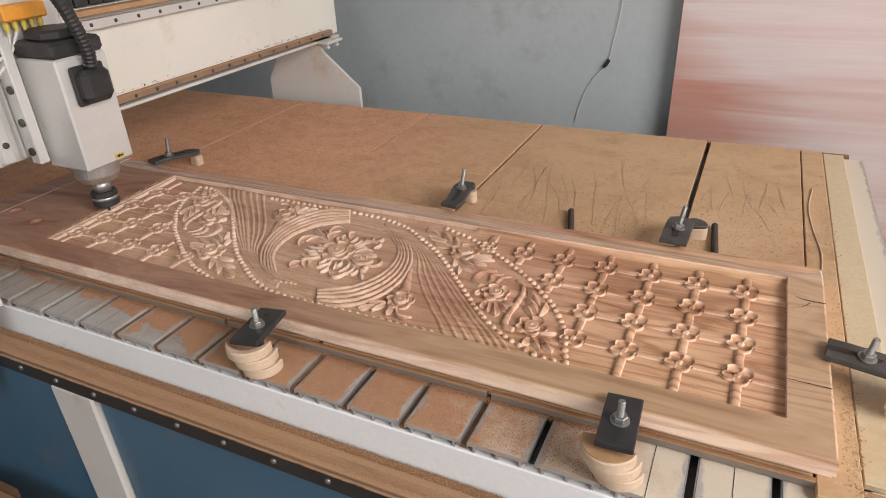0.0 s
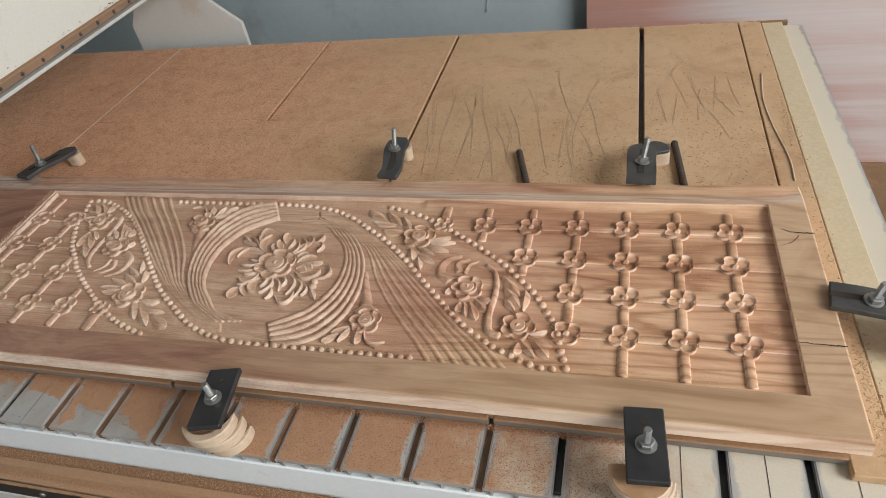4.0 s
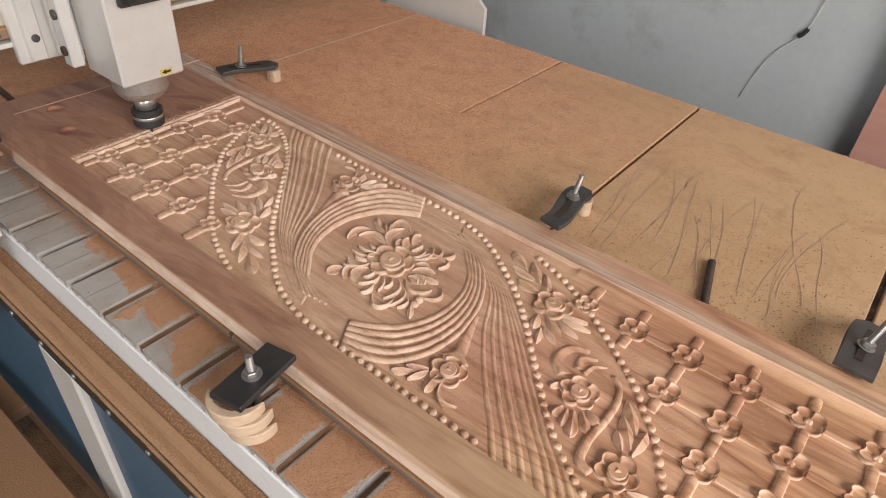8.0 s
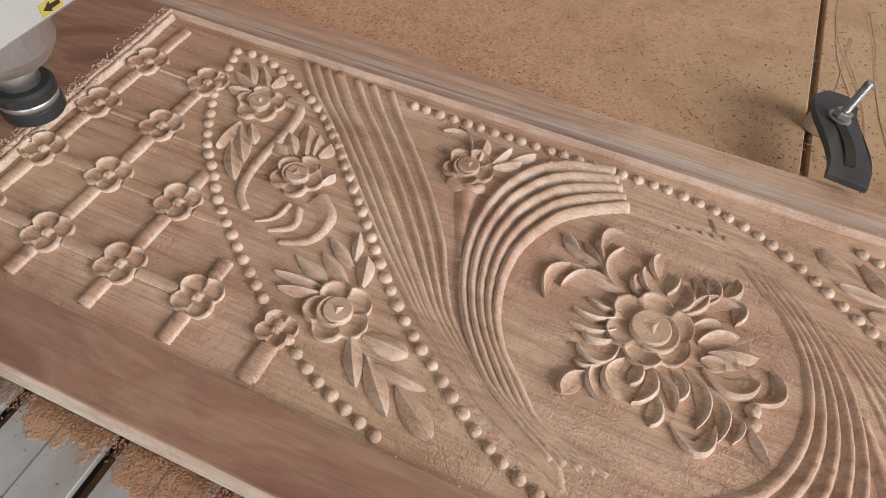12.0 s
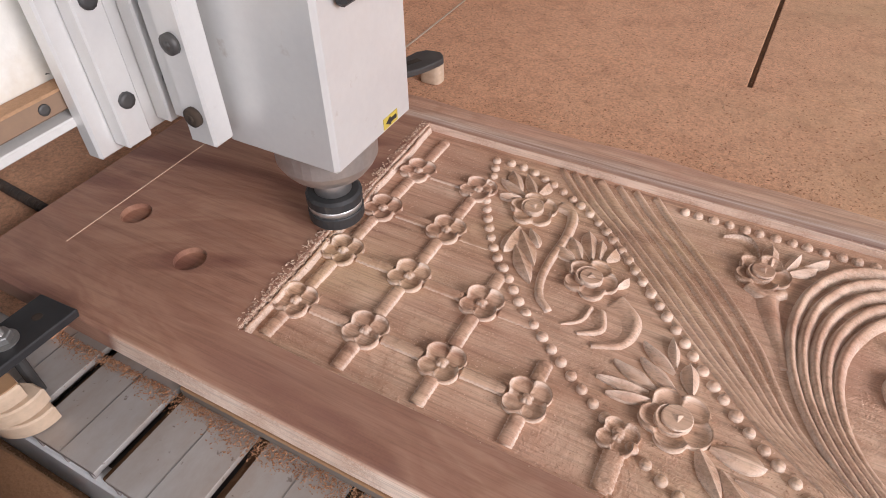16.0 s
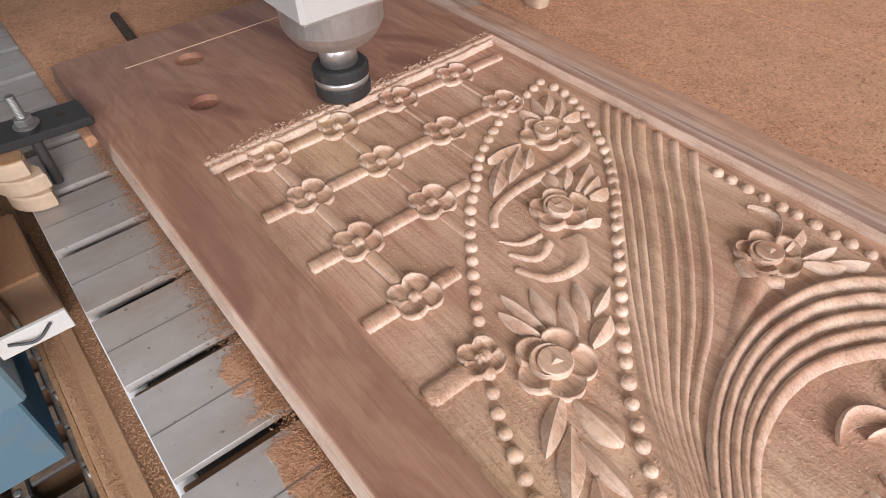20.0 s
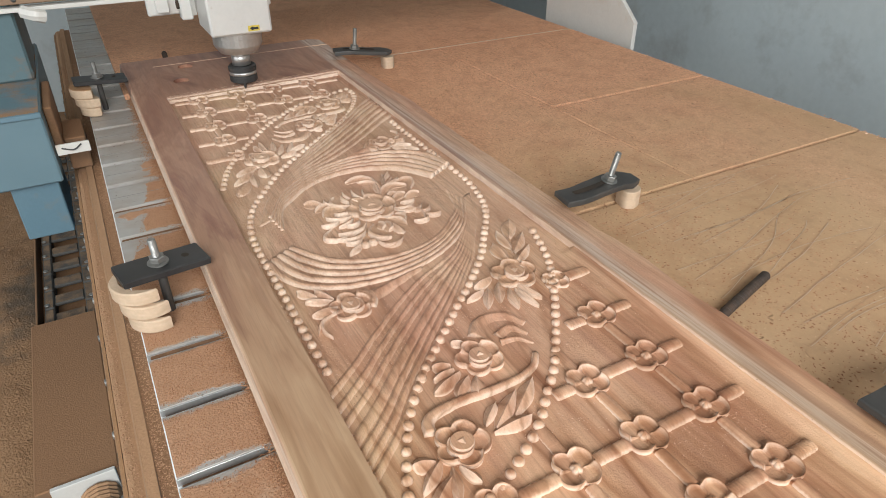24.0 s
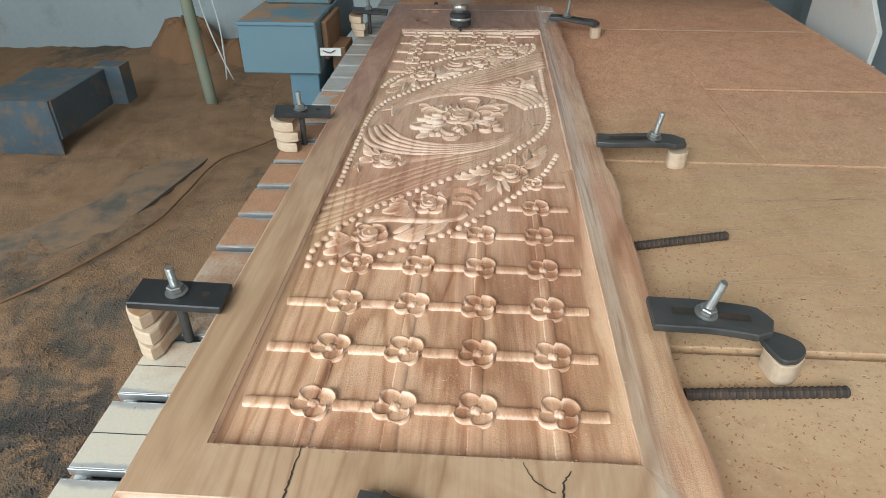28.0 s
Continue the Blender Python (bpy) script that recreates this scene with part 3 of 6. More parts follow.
fx = [-2.66 + 5.9 * k / SPAN for k in range(SPAN + 1)]
fy = [-3.2 + 4.6 * k / SPAN for k in range(SPAN + 1)]
fv = [(x, y, heap(x, y)) for y in fy for x in fx]
ff = [(j * (SPAN + 1) + k, j * (SPAN + 1) + k + 1, (j + 1) * (SPAN + 1) + k + 1, (j + 1) * (SPAN + 1) + k) for j in range(SPAN) for k in range(SPAN)]
solid("floor", (fv, ff), DIRT, "concrete workshop floor under brown sawdust", "floor", kind="structure", smooth=True)
solid("ground", ([(-60, -60, FLOOR - 0.05), (60, -60, FLOOR - 0.05), (60, 60, FLOOR - 0.05), (-60, 60, FLOOR - 0.05)], [(0, 1, 2, 3)]), DIRT, "bare earth outside the workshop", "ground", kind="structure")
TOP = 4.0
solid("wall_back", box(-2.9, 1.38, FLOOR - 0.05, 3.4, 1.6, TOP, 0), WALLGREY, "grey plastered workshop wall with fine cracks", "wall", kind="structure")
solid("wall_far", box(-2.9, -3.4, FLOOR - 0.05, -2.66, 1.378, TOP, 0), WALLGREY, "grey plastered wall behind the machine", "wall", kind="structure")
# unseen front wall; its opening is assumed, to let the fill lamp through
front = [box(-2.658, -3.42, FLOOR - 0.05, -0.2, -3.2, TOP, 0), box(1.4, -3.42, FLOOR - 0.05, 3.2, -3.2, TOP, 0), box(-0.2, -3.42, 2.25, 1.4, -3.2, TOP, 0)]
solid("wall_front", join(*front), WALLGREY, "unseen front wall, added with an opening for the fill lamp", "wall", kind="structure")
# unseen right wall; its opening is placed and sized to suit the daylight lamp
right = [box(3.2, -3.42, FLOOR - 0.05, 3.4, -2.4, TOP, 0), box(3.2, 0.3, FLOOR - 0.05, 3.4, 1.378, TOP, 0), box(3.2, -2.4, 3.5, 3.4, 0.3, TOP, 0)]
solid("wall_right", join(*right), WALLGREY, "unseen right wall, added with an opening for the daylight lamp", "wall", kind="structure")
# added out of view to close the room and limit bounced light
solid("ceiling", box(-2.9, -3.42, TOP, 3.4, 1.6, TOP + 0.15, 0), CEIL, "unseen flat ceiling, kept dark to cut bounced light", "ceiling", kind="structure")

# a thin cable hanging on the back wall
cable = thing("wall_cable", (0.25, 1.376, 0.9), "thin white cable hanging loose on the grey wall", "cable")
part("wire", tube([(0.270, 1.376, 1.55), (0.283, 1.376, 1.3), (0.292, 1.374, 1.08), (0.272, 1.374, 0.93), (0.256, 1.374, 0.865), (0.205, 1.375, 0.80), (0.178, 1.375, 0.73), (0.160, 1.376, 0.66)], 0.0014, 6, 50), WIRE, cable, smooth=True)
part("joint", tube([(0.263, 1.373, 0.880), (0.256, 1.372, 0.866), (0.247, 1.373, 0.856)], 0.006, 8), RUBBER, cable, "dark taped joint", smooth=True)

# laminated sheet leaning on the back wall
sheet = thing("laminate_sheet", (1.2, 1.34, FLOOR), "tall pink wood-grain laminated sheet leaning on the wall", "board")
lean = Matrix.Translation((0, 1.325, FLOOR)) @ Matrix.Rotation(radians(-1.1), 4, "X")
part("face", moved(box(0.478, -0.012, 0.0, 1.75, 0.004, 2.35, 0.001), lean), PINK, sheet)
part("core", moved(box(0.480, 0.0045, 0.002, 1.748, 0.018, 2.348, 0.001), lean), BROWNWOOD, sheet, "brown board core")

# ---------- machine base, bed strips, rail
X0, X1 = -1.62, 0.968
base = thing("machine_base", (-0.3, 0.28, FLOOR), "blue and white steel router table base with a dusty rail", "machine")
part("bed_plate", box(X0, -0.287, 0.735, X1, 0.868, 0.778), GREYSTEEL, base, "dark steel plate below the bed strips")
part("front_beam", box(X0, -0.3020, 0.698, X1, -0.2875, 0.7782, 0.002), LITWHITE, base, "white painted frame edge with its daylight put into the colour")
part("channel", box(X0, -0.329, 0.685, X1, -0.3025, 0.7235), DUSTYBROWN, base, "channel filled with sawdust")
rail_poly = [(-0.352, 0.716), (-0.352, 0.748), (-0.346, 0.752), (-0.338, 0.752), (-0.336, 0.7575), (-0.326, 0.7575), (-0.324, 0.750), (-0.3185, 0.749), (-0.3175, 0.733), (-0.337, 0.7325), (-0.337, 0.716)]
rv = [(x, y + 0.006, z - 0.030) for x in (X0, X1) for y, z in rail_poly]
rn = len(rail_poly)
part("rail", (rv, [tuple(range(rn)), tuple(range(2 * rn - 1, rn - 1, -1))] + [(i, i + rn, (i + 1) % rn + rn, (i + 1) % rn) for i in range(rn)]), RAIL, base, "sawdust-covered linear rail")
rack = part("rack_strip", box(X0, -0.3515, 0.686, X1, -0.3465, 0.714, 0.0008), RACK, base, "black rack strip with bright bolts")
bolt_head = mesh_of("bolt", moved(lathe([(0.0045, 0), (0.0045, 0.002), (0.0035, 0.003), (0.001, 0.0032)], 10), Matrix.Rotation(radians(90), 4, "X")), ZINC, True)
for k in range(30):
    b = new("bolt", bolt_head)
    b.parent = rack
    b.location = (X0 + 0.05 + k * 0.0885, -0.3515, 0.703)
for k, (a, b) in enumerate(((-1.6, -0.995), (-0.925, -0.275), (-0.165, 0.46), (0.53, 0.95))):
    part("side_panel", box(a, -0.342, 0.22, b, -0.336, 0.6855, 0.001), BLUE, base, "blue painted sheet panel")
for x in (-0.96, -0.22, 0.495):
    part("leg", box(x - 0.05, -0.352, FLOOR - 0.01, x + 0.05, -0.26, 0.6855, 0.004), WHITE, base, "white square steel leg")
    part("leg", box(x - 0.05, 0.76, FLOOR - 0.01, x + 0.05, 0.86, 0.734, 0.004), WHITE, base, "white square steel leg")
part("bottom_rail", box(X0, -0.345, 0.155, X1, -0.285, 0.215, 0.003), DUSTYBROWN, base, "dusty lower frame rail")
# added strip: draws the shadow line behind the rear board edge
part("rear_shade_strip", box(X0, 0.8735, 0.70, 0.94, 0.885, 0.7985, 0.001), DUSTYBROWN, base, "dark brown strip standing for the shadow gap behind the bed")
part("back_panel", box(X0, 0.862, 0.2, X1, 0.868, 0.734, 0.001), BLUE, base)



def bar_along_y(profile, y0, y1):
    """A profile in x and z drawn out along y."""
    n = len(profile)
    v = [(a, y, b) for y in (y0, y1) for a, b in profile]
    return v, [tuple(range(n)), tuple(range(2 * n - 1, n - 1, -1))] + [(i, i + n, (i + 1) % n + n, (i + 1) % n) for i in range(n)]


comb = [(-0.0365, 0.7927), (-0.0362, 0.7930), (0.0362, 0.7930), (0.0365, 0.7927), (0.0365, 0.7872), (0.0305, 0.7866), (0.0305, 0.7785), (0.0275, 0.7785), (0.0275, 0.7866), (0.0015, 0.7866),
        (0.0015, 0.7785), (-0.0015, 0.7785), (-0.0015, 0.7866), (-0.0275, 0.7866), (-0.0275, 0.7785), (-0.0305, 0.7785), (-0.0305, 0.7866), (-0.0365, 0.7872)]
strip_mesh = mesh_of("bed_strip", bar_along_y(comb, -0.300, 0.866), STRIP)
lip_mesh = mesh_of("edge_lip", box(-0.0381, -0.3008, 0.7845, -0.0367, 0.866, 0.7925, 0.0003), LIP)
# brown of the slot sawdust, used again for shade in a sheet gap
SLOTDUST_SHADE = plain("sawdust_and_gap_shade", (0.16, 0.085, 0.045), (0.26, 0.14, 0.075), 40, 0.95, bump=0.002)
k = 0
x = 0.802 + PITCH + PITCH / 2
while x > X0 + 0.03:
    s = held(new("bed_strip", strip_mesh), base)
    s.location = (x, 0, 0)
    if x > 0.6 or x < -0.1:
        part("joint_line", box(-0.0004, -0.2998, 0.7931, 0.0004, -0.205, 0.7934, 0), GREYSTEEL if x > 0.0 else ZINC, s, "fine joint line")
    if x > 0.0:
        for shift in (0.0, 0.0748):
            lp = new("edge_lip", lip_mesh)
            lp.parent = s
            lp.location = (shift, 0, 0)
    if x < 0.55:
        part("slot_dust", box(-0.0478, -0.298, 0.7785, -0.0370, 0.866, (0.7830 if x < -0.12 else 0.7900) if x < 0.3 else 0.7850, 0.001), SLOTDUST_SHADE, s, "brown sawdust packed in the slot")
    x -= PITCH
    k += 1

# drag-chain tray along the side, chain and hose
tray = thing("cable_tray", (-0.8, -0.44, FLOOR), "dust-coated steel cable tray beside the machine", "tray")
part("bottom", box(-1.7, -0.51, 0.325, -0.54, -0.40, 0.333, 0.001), DUSTYBROWN, tray)
part("side", box(-1.7, -0.515, 0.325, -0.54, -0.511, 0.372, 0.001), DUSTYBROWN, tray)
part("cover", box(-0.538, -0.520, 0.30, -0.075, -0.40, 0.385, 0.002), DUSTYBROWN, tray, "brown dusted box cover")
part("end_plate", box(-0.0745, -0.497, 0.31, -0.066, -0.405, 0.39, 0.001), WHITE, tray, "bright white end plate")
part("bracket", box(-1.6, -0.399, 0.30, -0.54, -0.358, 0.325, 0.001), DUSTYBROWN, tray)
part("foot", box(-0.25, -0.46, FLOOR - 0.01, -0.2, -0.41, 0.2995, 0.002), DUSTYBROWN, tray)
part("foot", box(-1.3, -0.46, FLOOR - 0.01, -1.25, -0.41, 0.3245, 0.002), DUSTYBROWN, tray)
hose = thing("flexible_hose", (0.0, -0.42, FLOOR), "dusty corrugated hose leaving the cable tray", "hose")
part("tube", tube([(-0.064, -0.435, 0.352), (0.02, -0.43, 0.34), (0.10, -0.415, 0.27), (0.15, -0.40, 0.16), (0.20, -0.39, 0.135)], 0.028, 12, 90, lambda k: 1.0 + 0.07 * (k % 2)), RAIL, hose)
chain = thing("drag_chain", (-0.8, -0.45, 0.333), "black plastic drag chain lying in the tray", "cable chain")
CHAIN = dusty("dusty_black_plastic", (0.045, 0.043, 0.04), (0.075, 0.07, 0.063), 0.6, dust=(0.22, 0.145, 0.09), level=0.74, scale=30)
link_mesh = mesh_of("link", box(-0.019, -0.0298, 0.357, 0.019, 0.0298, 0.3655, 0.003), CHAIN)
cheek_mesh = mesh_of("side_plate", box(-0.036, -0.010, 0.3335, 0.036, 0.010, 0.368, 0.003), CHAIN)
rivet_mesh = mesh_of("rivet", lathe([(0.0055, 0.3680), (0.0055, 0.3695), (0.003, 0.3702)], 10), ZINC, True)
for k in range(14):
    o = held(new("link", link_mesh), chain)
    o.location = (-1.55 + 0.075 * k, -0.449, 0)
    for dy in (-0.040, 0.040):
        for name, mesh, dx, ddy in (("side_plate", cheek_mesh, 0.0, 0.0), ("rivet", rivet_mesh, 0.022, 0.004 if dy > 0 else -0.004)):
            q = new(name, mesh)
            q.parent = o
            q.location = (dx, dy + ddy, 0)

# ---------- spoilboards on the bed
GRP = "spoilboards on the bed"
LBL = "worn tan fibreboard sheet dusted with sawdust"


def spoil(x0, x1, y0, y1, label=LBL, material=MDF, z1=BED):
    return solid("spoilboard", box(x0, y0, 0.7935, x1, y1, z1, 0.0012), material, label, "board", GRP)


spoil(-1.55, -0.6120, -0.232, 0.872, "reddish sawdust-covered fibreboard sheet under the gantry")
spoil(-0.6105, -0.1575, 0.4712, 0.872)
spoil(-0.1510, 0.1920, 0.4712, 0.872)
spoil(-0.6105, 0.1920, -0.212, 0.4700, "reddish fibreboard sheet under the carved panel")
spoil(0.1985, 0.6262, -0.212, 0.870, "tan scratched fibreboard sheet beside a dark gap")
spoil(0.6362, 0.8350, -0.212, 0.868, "tan scratched fibreboard sheet with curved scribe marks")
spoil(0.8375, 0.8820, -0.238, 0.866, "narrow crumbling chipboard strip at the bed end")
spoil(0.8840, 0.9260, -0.20, 0.864, "pale smooth board edge at the bed end", PALEBOARD, 0.8025)
for a, b in ((-0.47, 0.02), (0.026, 0.46), (0.466, 0.905)):
    solid("packing_slat", box(a, -0.2205, 0.7936, b, -0.2125, 0.8046, 0.0012), SLAT, "dusty grey slat along the foot of the panel", "slat", "slats under the panel edge")
# dark strip that paints the shade inside this gap
solid("seam_shade", box(-0.1573, 0.4716, 0.7936, -0.1512, 0.868, 0.7985, 0.0006), SLOTDUST_SHADE, "dark strip set in the gap between two sheets for its shade", "seam")
solid("board_seam", box(-0.6130, 0.30, BED + 0.0003, -0.6098, 0.868, BED + 0.0014, 0.0003), CUTWOOD, "pale swollen seam between two fibreboard sheets", "seam")
solid("board_edge_dust", crumbs(1500, lambda r: (r.uniform(-1.3, 0.88), 0.868 + r.gauss(0, 0.003), BED - abs(r.gauss(0, 0.002))), 0.0022, 5), CARVEDUST, "pale dust and splinters along the rear board edge", "sawdust", kind="stuff")
# crumbling inner edge of the chipboard strip
solid("chipboard_crumbs", crumbs(1300, lambda r: (0.876 + r.gauss(0, 0.006), r.choice((r.gauss(0.43, 0.05), r.gauss(-0.12, 0.06), r.uniform(-0.22, 0.6))), BED), 0.0012, 4), TANCRUMB, "crumbs broken from the chipboard edge", "sawdust", kind="stuff")

# ---------- gantry
gantry = thing("gantry", (-0.7, 0.3, 0.70), "cream steel gantry with dusty rails and a spindle", "machine")
beam = part("beam", box(-0.80, -0.40, 0.992, -0.578, 1.055, 1.20, 0.003), CREAM, gantry, "cream painted box beam with chipped edges")
tagged(part("chipped_edge", crumbs(170, lambda r: (-0.5785, r.choice((r.uniform(-0.38, 1.0), r.gauss(0.1, 0.12), r.gauss(0.75, 0.1))), 1.0135 + abs(r.gauss(0, 0.004))), 0.0026, 6), DARK, beam, "dark chipped paint along the lower edge"), kind="stuff")
part("lower_rail", box(-0.5775, -0.39, 0.996, -0.560, 1.0, 1.012, 0.0015), RAIL, gantry, "dusty lower linear rail")
part("lower_flange", box(-0.5775, -0.40, 0.984, -0.556, 1.03, 0.9915, 0.001), WHITE, gantry, "thin white lower flange")
part("upper_rail", box(-0.5775, -0.39, 1.158, -0.560, 1.0, 1.178, 0.0015), ALU, gantry, "grey upper linear rail")
part("top_ledge", box(-0.5775, -0.40, 1.188, -0.545, 1.02, 1.1995, 0.001), BROWNWOOD, gantry, "dusty wooden ledge")
rail_bolt = mesh_of("bolt", moved(lathe([(0.0042, 0), (0.0042, 0.0012), (0.002, 0.0013)], 10), Matrix.Rotation(radians(90), 4, "Y")), GREYSTEEL, True)
for k in range(22):
    for z in (1.004, 1.168):
        o = held(new("bolt", rail_bolt), gantry)
        o.location = (-0.560, -0.36 + 0.062 * k, z)
chain_link = mesh_of("chain_link", join(box(-0.03, -0.014, 1.202, 0.03, 0.014, 1.206, 0.0006), box(-0.03, -0.014, 1.238, 0.03, 0.014, 1.244, 0.0006), box(-0.031, -0.016, 1.202, -0.027, 0.016, 1.246, 0.0006), box(0.027, -0.016, 1.202, 0.031, 0.016, 1.246, 0.0006)), RUBBER)
for k in range(38):
    o = held(new("chain_link", chain_link), gantry)
    o.location = (-0.625, -0.35 + 0.036 * k, 0)


def xz_plate(poly, y0, y1):
    v, f = prism([(a, b) for a, b in poly], 0, y1 - y0)
    return [(a, y1 - c, b) for a, b, c in v], [tuple(reversed(q)) for q in f]


side = part("side_plate", xz_plate([(-0.424, 0.60), (-0.424, 0.852), (-0.545, 0.955), (-0.562, 0.982), (-0.70, 0.982), (-0.735, 0.93), (-0.778, 0.86), (-0.778, 0.60)], 0.914, 0.926), WHITE, gantry, "white cut steel side plate")
part("bracket", box(-0.70, 0.90, 0.9835, -0.515, 0.985, 0.9915, 0.001), WHITE, gantry, "white bracket under the beam")
for x, y in ((-0.53, 0.92), (-0.53, 0.97), (-0.56, 0.975)):
    part("bolt", lathe([(0.008, 0), (0.008, 0.007), (0.004, 0.0075), (0.004, 0.014)], 6, (x, y, 0.969)), WHITE, gantry)
# front leg with its boxes
part("leg_column", box(-0.80, -0.535, 0.8655, -0.575, -0.368, 1.19, 0.004), DARKBLUE, gantry, "blue-green leg with rust stains")
part("leg_box", box(-0.86, -0.552, 0.743, -0.39, -0.364, 0.865, 0.003), LEGBLUE, gantry, "pale blue steel leg box")
part("leg_lip", box(-0.3895, -0.552, 0.858, -0.384, -0.364, 0.866, 0.0008), PALEBLUE, gantry)
part("drive_box", box(-0.60, -0.446, 0.640, -0.41, -0.374, 0.7425, 0.002), PALEBLUE, gantry, "small pale blue drive housing")
part("rail_block", box(-0.57, -0.350, 0.729, -0.47, -0.316, 0.787, 0.002), DUSTYBROWN, gantry, "dusty carriage block on the rail")
part("rail_arm", box(-0.60, -0.3635, 0.765, -0.44, -0.3505, 0.855, 0.002), DUSTYBROWN, gantry)
part("tag", box(-0.396, -0.360, 0.788, -0.392, -0.310, 0.806, 0.0005), WHITE, gantry, "loose white paper tag")
part("tag_wire", tube([(-0.391, -0.352, 0.80), (-0.386, -0.335, 0.797), (-0.390, -0.322, 0.803)], 0.0012, 6), RUBBER, gantry)
part("wiper", tube([(-0.556, -0.352, 0.985), (-0.545, -0.335, 0.98), (-0.548, -0.322, 0.975)], 0.011, 8), WHITE, gantry, "white limit switch")

# carriage and spindle: they hang at the middle of the stroke
SX, SY = -0.445, -0.030
part("carriage_plate", box(-0.5585, SY - 0.130, 0.958, -0.544, SY + 0.095, 1.46, 0.002), ALU, gantry, "drilled aluminium carriage plate")
for dy in (-0.105, -0.065, 0.075):
    part("slide_rail", box(-0.5435, SY + dy - 0.011, 0.965 + 0.03 * (dy > 0), -0.528, SY + dy + 0.011, 1.40, 0.0015), ALU, gantry, "vertical slide rail")
    for k in range(5):
        part("bolt", moved(lathe([(0.006, 0), (0.006, 0.003), (0.003, 0.0032)], 10, (0, 0, 0)), Matrix.Translation((-0.528, SY + dy, 1.0 + 0.07 * k)) @ Matrix.Rotation(radians(90), 4, "Y")), GREYSTEEL, gantry, smooth=True)
part("slide_block", box(-0.5435, SY - 0.045, 0.975, -0.519, SY - 0.005, 1.02, 0.002), CHROME, gantry, "bright slide block")
part("mount_plate", box(-0.5185, SY - 0.078, 0.975, -0.504, SY + 0.072, 1.42, 0.002), ALU, gantry, "aluminium spindle mount plate")
flange = part("mount_angle", join(box(-0.5035, SY - 0.082, 0.960, -0.478, SY - 0.0625, 1.19, 0.002), box(-0.5035, SY - 0.0625, 0.962, -0.498, SY - 0.0525, 1.19, 0.001)), ALU, gantry, "bright mounting angle with screws")
for z in (0.985, 1.040, 1.10, 1.16):
    held(new("screw", mesh_of("screw", moved(join(lathe([(0.0075, 0), (0.0075, 0.004), (0.0045, 0.0045)], 14), lathe([(0.003, 0.0044), (0.003, 0.0048)], 6)), Matrix.Translation((-0.4905, SY - 0.082, z)) @ Matrix.Rotation(radians(90), 4, "X")), GREYSTEEL if z > 0.99 else DARK, True)), flange).matrix_parent_inverse = Matrix()
W = 0.0525
spindle = part("spindle", box(SX - W, SY - W, 0.944, SX + W, SY + W, 1.150, 0.0035), ALU, gantry, "square grey aluminium spindle motor")
part("fan_cap", join(box(SX - W - 0.001, SY - W - 0.001, 1.1505, SX + W + 0.001, SY + W + 0.001, 1.178, 0.006), prism([(SX + a * 0.042, SY + b * 0.042) for a, b in ((-1, -0.5), (-0.5, -1), (0.5, -1), (1, -0.5), (1, 0.5), (0.5, 1), (-0.5, 1), (-1, 0.5))], 1.178, 1.196, 0.004)), RUBBER, spindle, "black fan cap")
part("connector", join(box(SX + W + 0.0005, SY - 0.030, 1.070, SX + W + 0.034, SY + 0.030, 1.128, 0.010), box(SX + W + 0.0005, SY - 0.034, 1.064, SX + W + 0.010, SY + 0.034, 1.134, 0.004)), RUBBER, spindle, "black plug socket")
part("conduit", tube([(SX + W + 0.02, SY, 1.130), (SX + W + 0.024, SY - 0.002, 1.17), (SX + W + 0.012, SY - 0.02, 1.25), (SX + 0.01, SY - 0.035, 1.33), (-0.50, SY - 0.03, 1.42), (-0.57, SY, 1.47)], 0.011, 10, 120, lambda k: 1.0 + 0.10 * (k % 2)), RUBBER, spindle, "black corrugated conduit")
part("sticker", box(SX + W + 0.0002, SY + 0.010, 0.949, SX + W + 0.0008, SY + 0.030, 0.9585, 0), YELLOW, spindle, "yellow rotation sticker")
arrow = prism([(-0.009, -0.002), (0.001, -0.002), (0.001, -0.0045), (0.009, 0), (0.001, 0.0045), (0.001, 0.002), (-0.009, 0.002)], 0, 0.0004, 0.00005)
part("arrow", moved(arrow, Matrix.Translation((SX + W + 0.0009, SY + 0.020, 0.9537)) @ Matrix.Rotation(radians(90), 4, "Y") @ Matrix.Rotation(radians(-90), 4, "Z") @ Matrix.Diagonal((0.85, 0.85, 1, 1))), BLACK, spindle, "black arrow mark")
part("nose", lathe([(0.044, 0.0), (0.044, -0.010), (0.043, -0.0105), (0.043, -0.024), (0.040, -0.030), (0.034, -0.038), (0.022, -0.042)][::-1], 36, (SX, SY, 0.9435)), CHROME, spindle, "turned steel nose", smooth=False)
part("shaft", lathe([(0.0165, 0.881), (0.0165, 0.9025)], 24, (SX, SY, 0)), CHROME, spindle, smooth=True)
part("collet_nut", join(lathe([(0.0235, 0.851), (0.0250, 0.853), (0.0250, 0.862), (0.0240, 0.863)], 30, (SX, SY, 0)), lathe([(0.0250, 0.8705), (0.0250, 0.878), (0.0225, 0.8805)], 30, (SX, SY, 0))), RUBBER, spindle, "black collet nut")
part("nut_ring", lathe([(0.0238, 0.8632), (0.0242, 0.8668), (0.0238, 0.8703)], 30, (SX, SY, 0)), CHROME, spindle, "bright ring on the collet nut", smooth=True)
part("cutter", lathe([(0.0006, 0.8295), (0.0028, 0.840), (0.0030, 0.8508)], 10, (SX, SY, 0)), GREYSTEEL, spindle, "dark tapered cutter", smooth=True)

